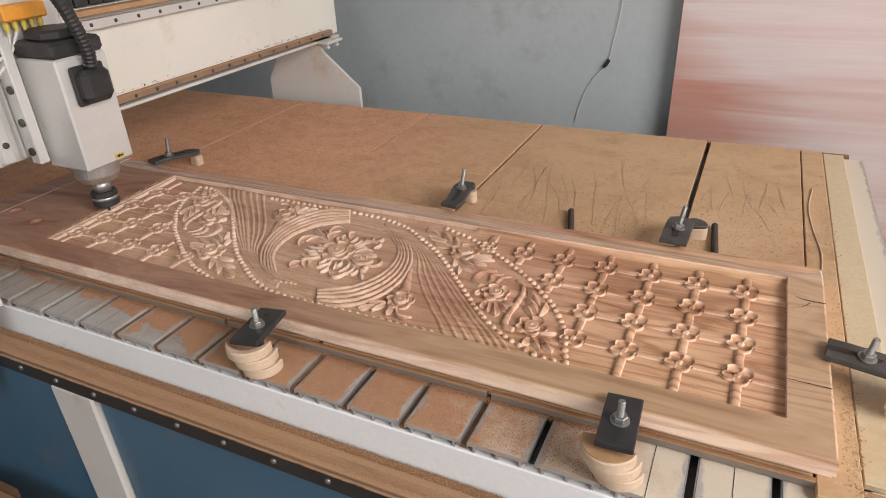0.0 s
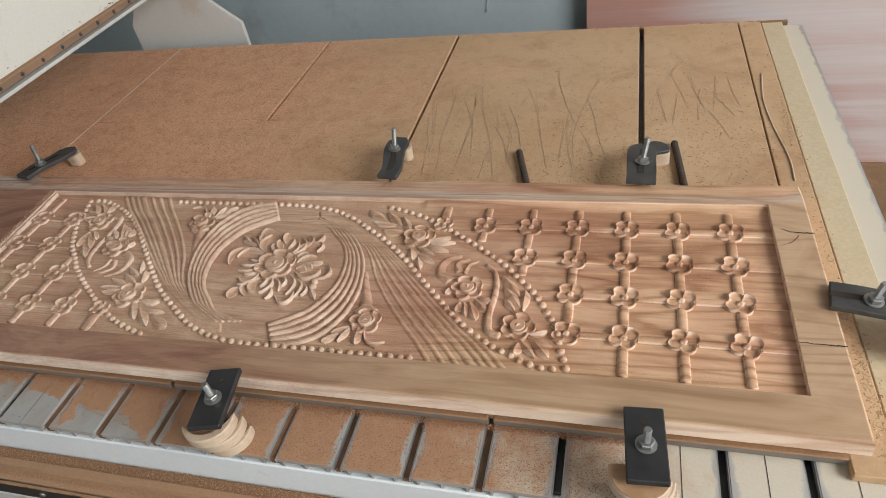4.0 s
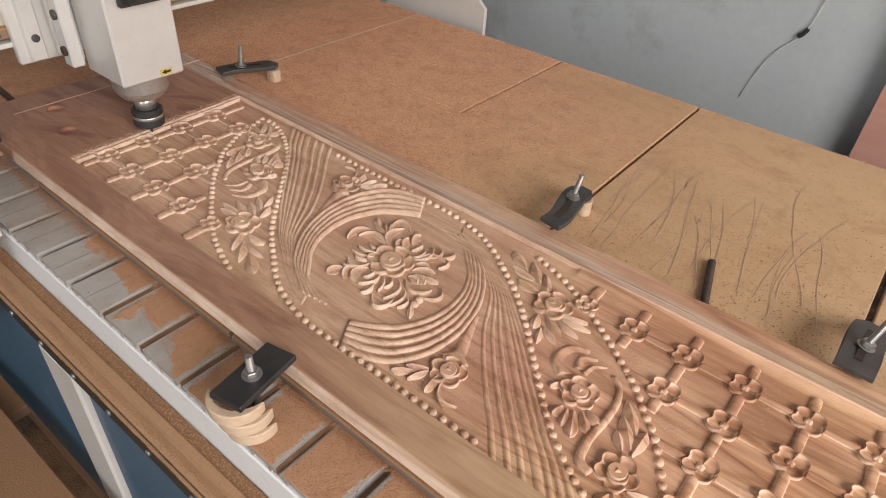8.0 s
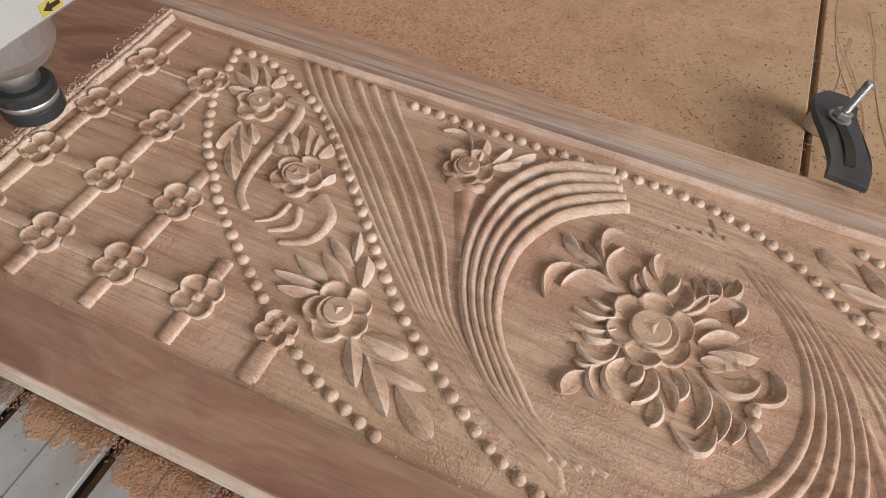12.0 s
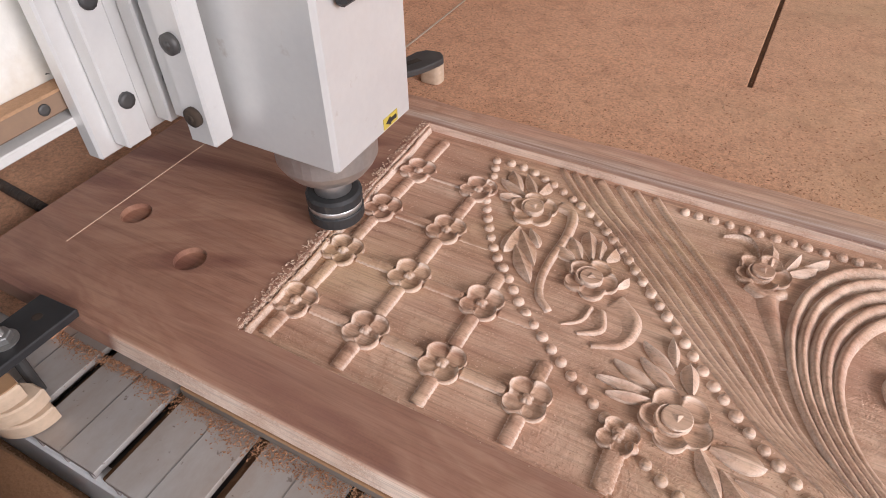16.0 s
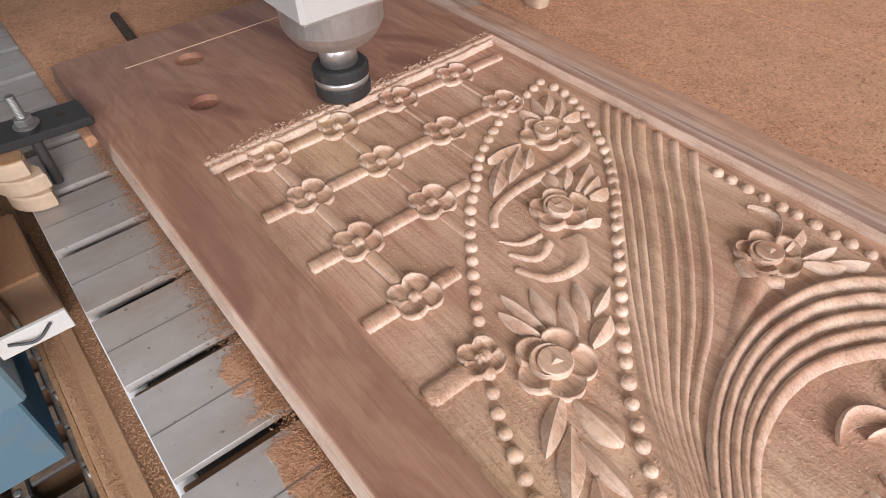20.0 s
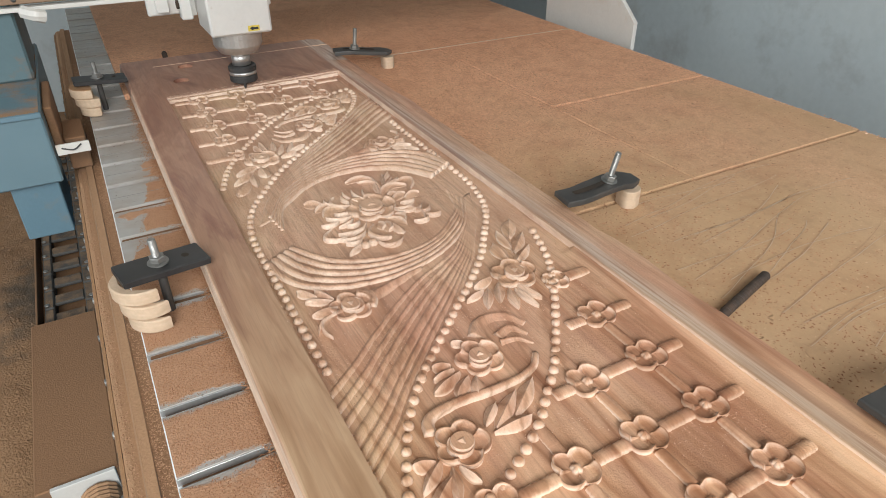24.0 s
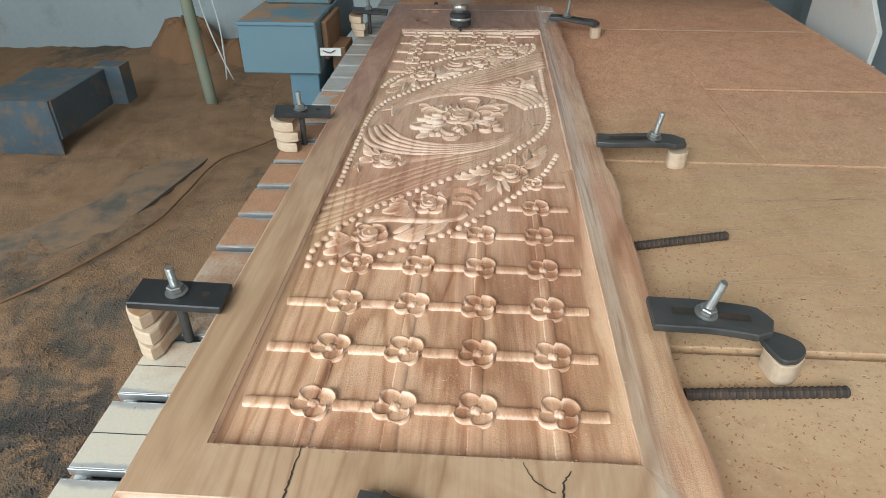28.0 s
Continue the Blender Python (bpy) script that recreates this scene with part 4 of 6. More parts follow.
# pneumatics and loose hoses on the carriage
valve = part("valve_block", box(-0.5035, SY - 0.062, 1.212, -0.472, SY + 0.020, 1.238, 0.003), ORANGE, gantry, "orange valve block")
for k in range(5):
    part("fitting", moved(lathe([(0.005, 0), (0.005, 0.012), (0.0035, 0.0125), (0.0035, 0.018)], 8), Matrix.Translation((-0.488, SY - 0.053 + 0.016 * k, 1.2115)) @ Matrix.Rotation(radians(180), 4, "X")), YELLOW, valve, "brass fitting")
part("air_hose", tube([(-0.488, SY - 0.053, 1.194), (-0.482, SY - 0.068, 1.165), (-0.485, SY - 0.110, 1.15), (-0.492, SY - 0.125, 1.19), (-0.50, SY - 0.10, 1.25)], 0.003, 8, 40), WIRE, gantry, "grey air hose", smooth=True)
part("air_hose", tube([(-0.488, SY - 0.037, 1.194), (-0.488, SY - 0.065, 1.155), (-0.49, SY - 0.10, 1.125), (-0.51, SY - 0.135, 1.09)], 0.003, 8, 40), WIRE, gantry, "grey air hose", smooth=True)
part("air_hose", tube([(-0.488, SY + 0.011, 1.194), (-0.470, SY + 0.035, 1.20), (-0.47, SY + 0.045, 1.26), (-0.49, SY + 0.02, 1.36)], 0.003, 8, 40), WIRE, gantry, "grey air hose", smooth=True)

# ---------- the carved door panel
# u runs along the panel and v across it, from the middle of the carving
CU, CV = 0.091, -0.011
panel = thing("carved_door_panel", (CU, -0.005, BED), "teak door panel half carved with flowers, beads and lattice", "door panel")


def at_uv(u, v, z=ZF):
    return Vector((CU + u, CV + v, z))


def twin(p):
    """The same place on the other half: the pattern is turned half round."""
    return (0.002 - p[0], 0.004 - p[1]) + tuple(p[2:])


PX0, PX1, PY0, PY1 = -0.712, 0.852, -0.222, 0.2115
U0A, U0B, U1, V0, V1 = -0.534, -0.546, 0.712, -0.160, 0.170     # edges of the sunk field


def border():
    """The uncut rim: planed top, sunk walls, sides and underside, with eased edges."""
    rnd = random.Random(3)
    n = 60
    inner = [(CU + U0A + (U1 - U0A) * k / n, CV + V0) for k in range(n)] + [(CU + U1, CV + V0 + (V1 - V0) * k / 14) for k in range(14)]
    inner += [(CU + U1 - (U1 - U0B) * k / n, CV + V1 + 0.0012 * noise.noise((k * 0.7, 1, 0))) for k in range(n)] + [(CU + U0B + (U0A - U0B) * k / 14, CV + V1 + (V0 - V1) * k / 14) for k in range(14)]
    outer = [(PX0 + (PX1 - PX0) * k / n, PY0) for k in range(n)] + [(PX1, PY0 + (PY1 - PY0) * k / 14) for k in range(14)]
    outer += [(PX1 - (PX1 - PX0) * k / n, PY1 + 0.008 * noise.noise((k * 0.23, 5, 0)) + 0.003 * noise.noise((k * 0.7, 9, 0))) for k in range(n)] + [(PX0, PY1 + (PY0 - PY1) * k / 14) for k in range(14)]
    m = len(inner)

    def eased(p, d):
        x = min(max(p[0], PX0 + d), PX1 - d)
        y = p[1] - d if p[1] > 0.19 else max(p[1], PY0 + d)
        return x, y

    def under(d, z):
        """The front side leans out a little and is cut back below."""
        return [(p[0], p[1] - (d if p[1] < PY0 + 0.001 else 0.0), z - (0.0 if p[1] < PY0 + 0.001 else z - BED - 0.0005)) for p in outer]

    dip = [0.004 * max(0.0, (p[1] - 0.18) / 0.03) for p in outer]
    rings = [[(*p, ZF - 0.002) for p in inner], [(*p, BT) for p in inner], [(*eased(p, 0.003), BT - dz) for p, dz in zip(outer, dip)],
             [(*p, BT - 0.003 - dz) for p, dz in zip(outer, dip)], under(0.003, 0.8225), under(-0.013, 0.8218), under(-0.013, BED + 0.0005)]
    v = [p for r in rings for p in r]
    f = []
    for j in range(len(rings) - 1):
        f += [(j * m + i, j * m + (i + 1) % m, (j + 1) * m + (i + 1) % m, (j + 1) * m + i) for i in range(m)]
    f.append(tuple(range((len(rings) - 1) * m, len(rings) * m)))
    f.append(tuple(range(m - 1, -1, -1)))
    return v, [tuple(reversed(q)) for q in f]


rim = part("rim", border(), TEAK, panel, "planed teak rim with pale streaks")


def bore(ob, spots, r, depth):
    """Sinks round flat-bottomed recesses into the top of a closed mesh."""
    for x, y in spots:
        drill = bpy.data.objects.new("drill", mesh_of("drill", lathe([(r, -depth), (r, 0.01)], 32, (x, y, BT)), TEAK))
        scene.collection.objects.link(drill)
        cut = ob.modifiers.new("bore", "BOOLEAN")
        cut.operation, cut.solver, cut.object = "DIFFERENCE", "EXACT", drill
        bpy.context.view_layer.update()
        done = bpy.data.meshes.new_from_object(ob.evaluated_get(bpy.context.evaluated_depsgraph_get()))
        ob.modifiers.remove(cut)
        ob.data = done
        bpy.data.objects.remove(drill)


bore(rim, ((-0.624, -0.107), (-0.533, -0.130)), 0.0145, 0.0062)


def ground():
    """The sunk field, left slightly uneven by the cutter."""
    nu, nv = 240, 60
    v = []
    for j in range(nv + 1):
        for k in range(nu + 1):
            a, b = k / nu, j / nv
            u = (U0A + (U0B - U0A) * b) * (1 - a) + U1 * a
            w = V0 + (V1 - V0) * b
            z = ZF + 0.0006 * noise.noise((u * 30, w * 90, 0)) + 0.0004 * noise.noise((u * 120, w * 160, 3))
            z += 0.006 * max(0.0, (b - 0.93) / 0.07) ** 2 * (u > 0.2)
            v.append((CU + u, CV + w, z))
    f = [(j * (nu + 1) + k, j * (nu + 1) + k + 1, (j + 1) * (nu + 1) + k + 1, (j + 1) * (nu + 1) + k) for j in range(nv) for k in range(nu)]
    return v, f


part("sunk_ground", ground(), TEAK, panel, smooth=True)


def polar(radius, height, nr=11, nt=40):
    """A round relief: radius(angle), height(share of radius, angle)."""
    v = [(0, 0, height(0, 0))]
    for j in range(1, nr + 1):
        for k in range(nt):
            a = 2 * math.pi * k / nt
            r = radius(a) * min(j / (nr - 1), 1.0)
            v.append((r * math.cos(a), r * math.sin(a), height(min(j / (nr - 1), 1.0), a) if j < nr else -0.001))
    f = [(0, 1 + k, 1 + (k + 1) % nt) for k in range(nt)]
    for j in range(nr - 1):
        f += [(1 + j * nt + k, 1 + (j + 1) * nt + k, 1 + (j + 1) * nt + (k + 1) % nt, 1 + j * nt + (k + 1) % nt) for k in range(nt)]
    return v, f


def petals(n, turn, size, top, dome, cup=0.40, nt=48, nr=14, point=0.0, flank=0.34, rim=3.6):
    """Cupped petals in a ring round a dome or a three-sided point."""
    half = math.pi / n
    off = 0.47
    rp = off * math.sin(half) * 1.42

    def away(a):
        """Angle from the middle of the nearest petal."""
        return (a - turn + half) % (2 * half) - half

    def radius(a):
        p = away(a)
        return size / (off + rp) * (off * math.cos(p) + math.sqrt(max(rp * rp - (off * math.sin(p)) ** 2, 0.0)))

    def height(r, a):
        p = away(a)
        x, y = r * radius(a) / size * (off + rp) * math.cos(p) - off, r * radius(a) / size * (off + rp) * math.sin(p)
        d = min(math.hypot(x, y) / rp, 1.15)
        # each petal is scooped out, with one flank standing over the next
        h = top * (cup + (0.86 - cup) * d ** rim) * (1.0 + flank * p / half)
        h *= 0.30 + 0.70 * min(1.0, max(0.0, (r - dome) / 0.22))
        if r < dome:
            q = r / dome
            if point:
                tri = max(math.cos(a - t) for t in (0.4, 0.4 + 2.094, 0.4 + 4.189))
                h = max(h, top * 1.0 * (0.82 if q < 0.95 else 0.5) + point * max(0.0, 1 - 2.1 * q * tri))
            else:
                h = max(h, top * 0.92 * math.sqrt(max(0.0, 1 - q * q * 0.92)))
        return max(h, 0.0015)

    return polar(radius, height, nr, nt)


rosette_mesh = mesh_of("rosette", petals(4, 0.55, 0.0192, 0.0064, 0.27, 0.24, 72, 26, 0.0, 0.46, 5.0), TEAK, True)


def bloom_of(name, n, turn, size, top, disc):
    """Scooped petals round a flat disc that carries a small three-sided point and is half wrapped by a collar."""
    ring = petals(n, turn, size, top, disc / size * 0.9, 0.26, 84, 22, 0.0, 0.40, 4.2)
    plate = lathe([(disc, 0.0), (disc, top * 0.92), (disc * 0.93, top * 1.04), (0.0004, top * 0.98)], 26)
    tip = top * 0.98 + 0.0024
    tri = [(disc * 0.48 * math.cos(a), disc * 0.48 * math.sin(a), top * 0.985) for a in (0.5, 0.5 + 2.094, 0.5 + 4.189)]
    point = tri + [(0.0, 0.0, tip)], [(0, 1, 3), (1, 2, 3), (2, 0, 3)]
    cv, cf = [], []
    for k in range(19):
        s = k / 18
        a, w = -2.1 + 3.0 * s, math.sin(math.pi * (0.04 + 0.92 * s))
        for r, z in ((disc * 0.98, 0.62), (disc * (1.0 + 0.20 * w), 0.80), (disc * (1.0 + 0.36 * w), 0.96), (disc * (1.0 + 0.44 * w), 0.90), (disc * (1.0 + 0.46 * w), 0.0)):
            cv.append((r * math.cos(a), r * math.sin(a), top * z))
    cf = [(k * 5 + i, k * 5 + i + 1, k * 5 + i + 6, k * 5 + i + 5) for k in range(18) for i in range(4)]
    me = mesh_of(name, join(ring, (cv, cf), plate, point), TEAK)
    for k, poly in enumerate(me.polygons):
        poly.use_smooth = k < len(ring[1])
    return me


bloom_mesh = bloom_of("bloom", 5, 0.3, 0.0232, 0.0068, 0.0098)
heart_mesh = bloom_of("flower_heart", 6, 0.1, 0.0330, 0.0072, 0.0150)
bead_geo = lathe([(0.0058, -0.001), (0.0056, 0.0012), (0.0049, 0.0036), (0.0036, 0.0056), (0.0018, 0.0068), (0.0004, 0.0071)], 12)
bead_mesh = mesh_of("bead", bead_geo, TEAK, True)


def rod_geo():
    """A half-round bar of length 1 along x with faint turned bands; width and height near 1."""
    v, f, n, m = [], [], 25, 9
    for k in range(n):
        g = 1.0 + 0.045 * math.sin(k * 2.3) + 0.03 * math.sin(k * 5.1)
        for i in range(m):
            a = math.pi * i / (m - 1)
            v.append(((k / (n - 1)) - 0.5, 0.5 * g * math.cos(a), g * math.sin(a) ** 0.8 - 0.03))
    for k in range(n - 1):
        f += [(k * m + i, (k + 1) * m + i, (k + 1) * m + i + 1, k * m + i + 1) for i in range(m - 1)]
    f += [tuple(range(m)), tuple(range(n * m - 1, (n - 1) * m - 1, -1))]
    return v, f


rod_mesh = mesh_of("rod", rod_geo(), TEAK, True)


def leaf_geo(bend, ratio):
    """A carved leaf of length 1 along x. A bent one is scooped towards a crest on its outer side; a straight one is a roof with a sharp crest."""
    n = 14
    out = 1.0 if bend >= 0 else -1.0
    if abs(bend) > 0.05:
        slope = ((-1.0, -0.1), (-0.93, 0.30), (-0.55, 0.30), (-0.1, 0.40), (0.3, 0.64), (0.62, 1.0))
        wall = ((0.62, 1.0), (0.86, 0.84), (0.97, 0.5), (1.0, -0.1))
    else:
        slope = ((-1.0, -0.1), (-0.9, 0.34), (-0.55, 0.62), (-0.08, 1.0))
        wall = ((-0.08, 1.0), (0.35, 0.58), (0.75, 0.40), (0.95, 0.26), (1.0, -0.1))
    v, f = [], []
    for strip in (slope, wall):
        first, m = len(v), len(strip)
        for k in range(n + 1):
            s = k / n
            peak = 0.60 if ratio > 0.35 else 0.50
            w = 0.20 + 0.80 * math.sin(0.5 * math.pi * min(1.0, s / peak))
            if s > peak:
                w *= max(0.0, 1.0 - ((s - peak) / (1.0 - peak)) ** (2.4 if ratio > 0.35 else 1.5)) ** 0.8
            h = (0.50 + 0.50 * math.sin(0.5 * math.pi * min(1.0, s / 0.62))) * (1.0 - 0.30 * max(0.0, (s - 0.62) / 0.38) ** 2)
            dy = 4 * bend * (1 - 2 * s)
            q = math.hypot(1.0, dy)
            w = 0.5 * ratio * (w + 0.02)
            for t, e in strip:
                t *= out
                v.append((s - dy / q * w * t, 4 * bend * s * (1 - s) + w * t / q, h * e))
        for k in range(n):
            quad = [(first + k * m + i, first + (k + 1) * m + i, first + (k + 1) * m + i + 1, first + k * m + i + 1) for i in range(m - 1)]
            f += quad if out > 0 else [tuple(reversed(c)) for c in quad]
    return v, f


LEAF = {}


def leaf(u, v, p, q, width, bend, high=0.0068):
    """A leaf from (u, v) to its tip (p, q)."""
    length = math.hypot(p - u, q - v)
    key = (round(bend, 1), max(0.1, round(width / length * 12) / 12))
    if key not in LEAF:
        LEAF[key] = mesh_of("leaf", leaf_geo(*key), TEAK, True)
    ob = held(new("leaf", LEAF[key]), panel)
    ob.matrix_basis = Matrix.Translation(at_uv(u, v)) @ Matrix.Rotation(math.atan2(q - v, p - u), 4, "Z") @ Matrix.Diagonal((length, length, high, 1))
    return ob


def set_on(name, mesh, u, v, turn=0.0, size=1.0, tall=1.0):
    ob = held(new(name, mesh), panel)
    ob.matrix_basis = Matrix.Translation(at_uv(u, v)) @ Matrix.Rotation(turn, 4, "Z") @ Matrix.Diagonal((size, size, tall, 1))
    return ob


def bar(u, v, p, q, width=0.0122, high=0.0064):
    ob = held(new("rod", rod_mesh), panel)
    ob.matrix_basis = Matrix.Translation(at_uv((u + p) / 2, (v + q) / 2)) @ Matrix.Rotation(math.atan2(q - v, p - u), 4, "Z") @ Matrix.Diagonal((math.hypot(p - u, q - v), width, high * 0.74, 1))
    return ob


def ridge(name, pts, width, high, fade=(1.0, 1.0), n=112, sharp=0.7, lean=0.0):
    """A carved ridge along pts; width and height run from the first to the second number of fade."""
    p = spline([(a, b, 0) for a, b in pts], n)
    v, f, m = [], [], 7
    for k, c in enumerate(p):
        d = (p[min(k + 1, n - 1)] - p[max(k - 1, 0)]).normalized()
        side = Vector((-d.y, d.x, 0))
        s = k / (n - 1)
        g = fade[0] + (fade[1] - fade[0]) * s
        w, h = width * (0.12 + 0.88 * g), high * g ** 0.7 * (1 + 0.16 * noise.noise((k * 0.8, width * 900, pts[0][0] * 40)))
        for i in range(m):
            t = 2 * i / (m - 1) - 1
            top = (1 - abs(t - lean * (1 - abs(t))) ** (1.4 + sharp)) * h
            q = at_uv(c.x, c.y) + side * (0.5 * w * t)
            v.append((q.x, q.y, ZF - 0.0008 + top))
    for k in range(n - 1):
        f += [(k * m + i, (k + 1) * m + i, (k + 1) * m + i + 1, k * m + i + 1) for i in range(m - 1)]
    f = [tuple(reversed(q)) for q in f]
    f += [tuple(range(m - 1, -1, -1)), tuple(range((n - 1) * m, n * m))]
    return part(name, (v, f), TEAK, panel, smooth=True)


def beads(pts, step=0.0136, skip=0.0):
    n = 400
    p = spline([(a, b, 0) for a, b in pts], n)
    run, nxt = 0.0, skip
    rnd = random.Random(int(abs(pts[0][0]) * 1000))
    for a, b in zip(p, p[1:]):
        run += (b - a).length
        if run >= nxt:
            set_on("bead", bead_mesh, b.x, b.y, rnd.uniform(0, 6), rnd.uniform(0.76, 0.90), rnd.uniform(0.66, 0.80))
            nxt += step


# lattice: columns of rosettes on turned rods
COLS = [0.658 - 0.0693 * k for k in range(7)]
ROWS_V = [0.1135, 0.0450, -0.0225, -0.0910]
KEEP = {0: 4, 1: 4, 2: 4, 3: 4, 4: 2, 5: 1, 6: 0}
for side_no in (0, 1):
    def place(u, v):
        return twin((u, v)) if side_no else (u, v)
    for c, u in enumerate(COLS):
        if side_no and c < 2:
            continue
        n = KEEP[c]
        for r in range(n):
            set_on("rosette", rosette_mesh, *place(u, ROWS_V[r]), turn=math.pi * side_no + 0.05 * (c - r))
        # short end rod towards the long edge
        bar(*place(u, 0.154), *place(u, ROWS_V[0] + 0.016 if n else 0.125))
        for r in range(n - 1):
            bar(*place(u, ROWS_V[r] - 0.017), *place(u, ROWS_V[r + 1] + 0.017))
        if n == 4 and c < 3:
            bar(*place(u, ROWS_V[3] - 0.017), *place(u, -0.150))
        if n in (1, 2):
            bar(*place(u, ROWS_V[n - 1] - 0.017), *place(u, ROWS_V[n - 1] - 0.036))
        for r in range(n):
            if c < 6 and r < KEEP[c + 1]:
                bar(*place(u - 0.017, ROWS_V[r]), *place(COLS[c + 1] + 0.017, ROWS_V[r]), width=0.0112, high=0.0050)
            elif c < 5 and r < 3:
                bar(*place(u - 0.017, ROWS_V[r]), *place(u - 0.045, ROWS_V[r]), width=0.0125, high=0.0032)
            if c == 0:
                bar(*place(u + 0.017, ROWS_V[r]), *place(0.7105, ROWS_V[r]), width=0.0125, high=0.0040)
            if side_no and c == 2:
                bar(*place(u + 0.016, ROWS_V[r]), *place(u + 0.022, ROWS_V[r]), width=0.0125, high=0.0036)

# bead strings, ridges and rings: one half and its twin
STRING_A = [(-0.453, 0.150), (-0.443, 0.118), (-0.437, 0.092), (-0.422, 0.062), (-0.398, 0.024), (-0.374, -0.001), (-0.350, -0.027), (-0.314, -0.056), (-0.276, -0.084), (-0.244, -0.105), (-0.207, -0.127), (-0.174, -0.140), (-0.143, -0.150)]
STRING_B = [(-0.441, 0.152), (-0.414, 0.149), (-0.374, 0.132), (-0.334, 0.108), (-0.296, 0.075), (-0.271, 0.048), (-0.228, 0.002), (-0.205, -0.024), (-0.182, -0.047), (-0.159, -0.068), (-0.133, -0.087), (-0.082, -0.122), (-0.040, -0.140), (0.010, -0.149), (0.070, -0.150), (0.160, -0.150), (0.262, -0.150)]
BAND_L = [(-0.386, 0.166), (-0.352, 0.128), (-0.320, 0.099), (-0.271, 0.051), (-0.224, 0.004), (-0.189, -0.028), (-0.156, -0.057), (-0.120, -0.081), (-0.081, -0.106), (-0.022, -0.132)]
BAND_R = [(-0.288, 0.163), (-0.262, 0.130), (-0.235, 0.100), (-0.199, 0.057), (-0.170, 0.016), (-0.154, -0.015), (-0.136, -0.045), (-0.110, -0.070), (-0.078, -0.095), (-0.028, -0.121)]
RING_O = [(-0.062, 0.151), (-0.097, 0.143), (-0.122, 0.128), (-0.142, 0.096), (-0.150, 0.054), (-0.147, 0.016), (-0.136, -0.021), (-0.116, -0.056), (-0.088, -0.086), (-0.036, -0.117)]
RING_I = [(-0.042, 0.118), (-0.068, 0.102), (-0.092, 0.081), (-0.109, 0.047), (-0.114, 0.013), (-0.108, -0.024), (-0.093, -0.054), (-0.071, -0.077), (-0.048, -0.098), (0.000, -0.1115)]


def between(a, b, t):
    return [(p[0] + (q[0] - p[0]) * t, p[1] + (q[1] - p[1]) * t) for p, q in zip(a, b)]


SCROLL = [(-0.367, 0.107), (-0.351, 0.100), (-0.346, 0.070), (-0.348, 0.040), (-0.347, 0.011), (-0.340, -0.011), (-0.327, -0.023)]
CURL_A = [(-0.314, -0.030), (-0.302, -0.020), (-0.299, -0.003)]
CURL_B = [(-0.300, -0.033), (-0.285, -0.022), (-0.291, -0.006)]
CURL_C = [(-0.286, -0.039), (-0.266, -0.027), (-0.264, -0.003), (-0.282, 0.012)]
LEAVES_TOP = [
    (-0.408, 0.109, -0.430, 0.137, 0.014, 0.0), (-0.402, 0.107, -0.434, 0.119, 0.012, 0.0), (-0.404, 0.102, -0.425, 0.095, 0.010, 0.0), (-0.392, 0.111, -0.414, 0.138, 0.013, 0.0),
    (-0.392, 0.116, -0.388, 0.134, 0.015, 0.0), (-0.389, 0.062, -0.389, 0.025, 0.014, 0.0), (-0.386, 0.058, -0.358, 0.020, 0.014, 0.0), (-0.379, 0.064, -0.363, 0.044, 0.010, 0.0),
    (-0.382, 0.037, -0.353, -0.001, 0.015, 0.0),
]
LEAVES_MID = [
    (-0.327, 0.041, -0.348, 0.051, 0.013, 0.0), (-0.324, 0.047, -0.341, 0.068, 0.013, 0.0), (-0.316, 0.051, -0.330, 0.084, 0.016, 0.0), (-0.310, 0.054, -0.315, 0.077, 0.012, 0.0),
    (-0.304, 0.054, -0.300, 0.071, 0.016, 0.0), (-0.286, 0.027, -0.279, 0.040, 0.009, 0.0),
]
LEAVES_LOW = [
    (-0.230, -0.069, -0.262, -0.078, 0.011, 0.0), (-0.234, -0.063, -0.272, -0.067, 0.010, 0.0), (-0.230, -0.058, -0.265, -0.047, 0.011, 0.0), (-0.217, -0.053, -0.248, -0.036, 0.011, 0.0),
    (-0.221, -0.038, -0.250, -0.020, 0.010, 0.0), (-0.206, -0.051, -0.214, -0.025, 0.013, 0.0), (-0.222, -0.032, -0.231, -0.006, 0.010, 0.0), (-0.194, -0.090, -0.172, -0.125, 0.014, 0.0),
    (-0.186, -0.087, -0.150, -0.088, 0.017, 0.0), (-0.176, -0.101, -0.144, -0.135, 0.014, 0.0), (-0.167, -0.104, -0.128, -0.107, 0.014, 0.0), (-0.147, -0.113, -0.111, -0.137, 0.019, 0.0),
]
LEAVES_BUD = [
    (-0.176, 0.112, -0.179, 0.140, 0.015, 0.0), (-0.164, 0.113, -0.154, 0.139, 0.010, 0.0), (-0.162, 0.111, -0.140, 0.125, 0.012, 0.0), (-0.150, 0.125, -0.132, 0.141, 0.012, 0.0),
    (-0.186, 0.116, -0.219, 0.133, 0.005, -0.3), (-0.186, 0.118, -0.209, 0.144, 0.005, -0.1),
]

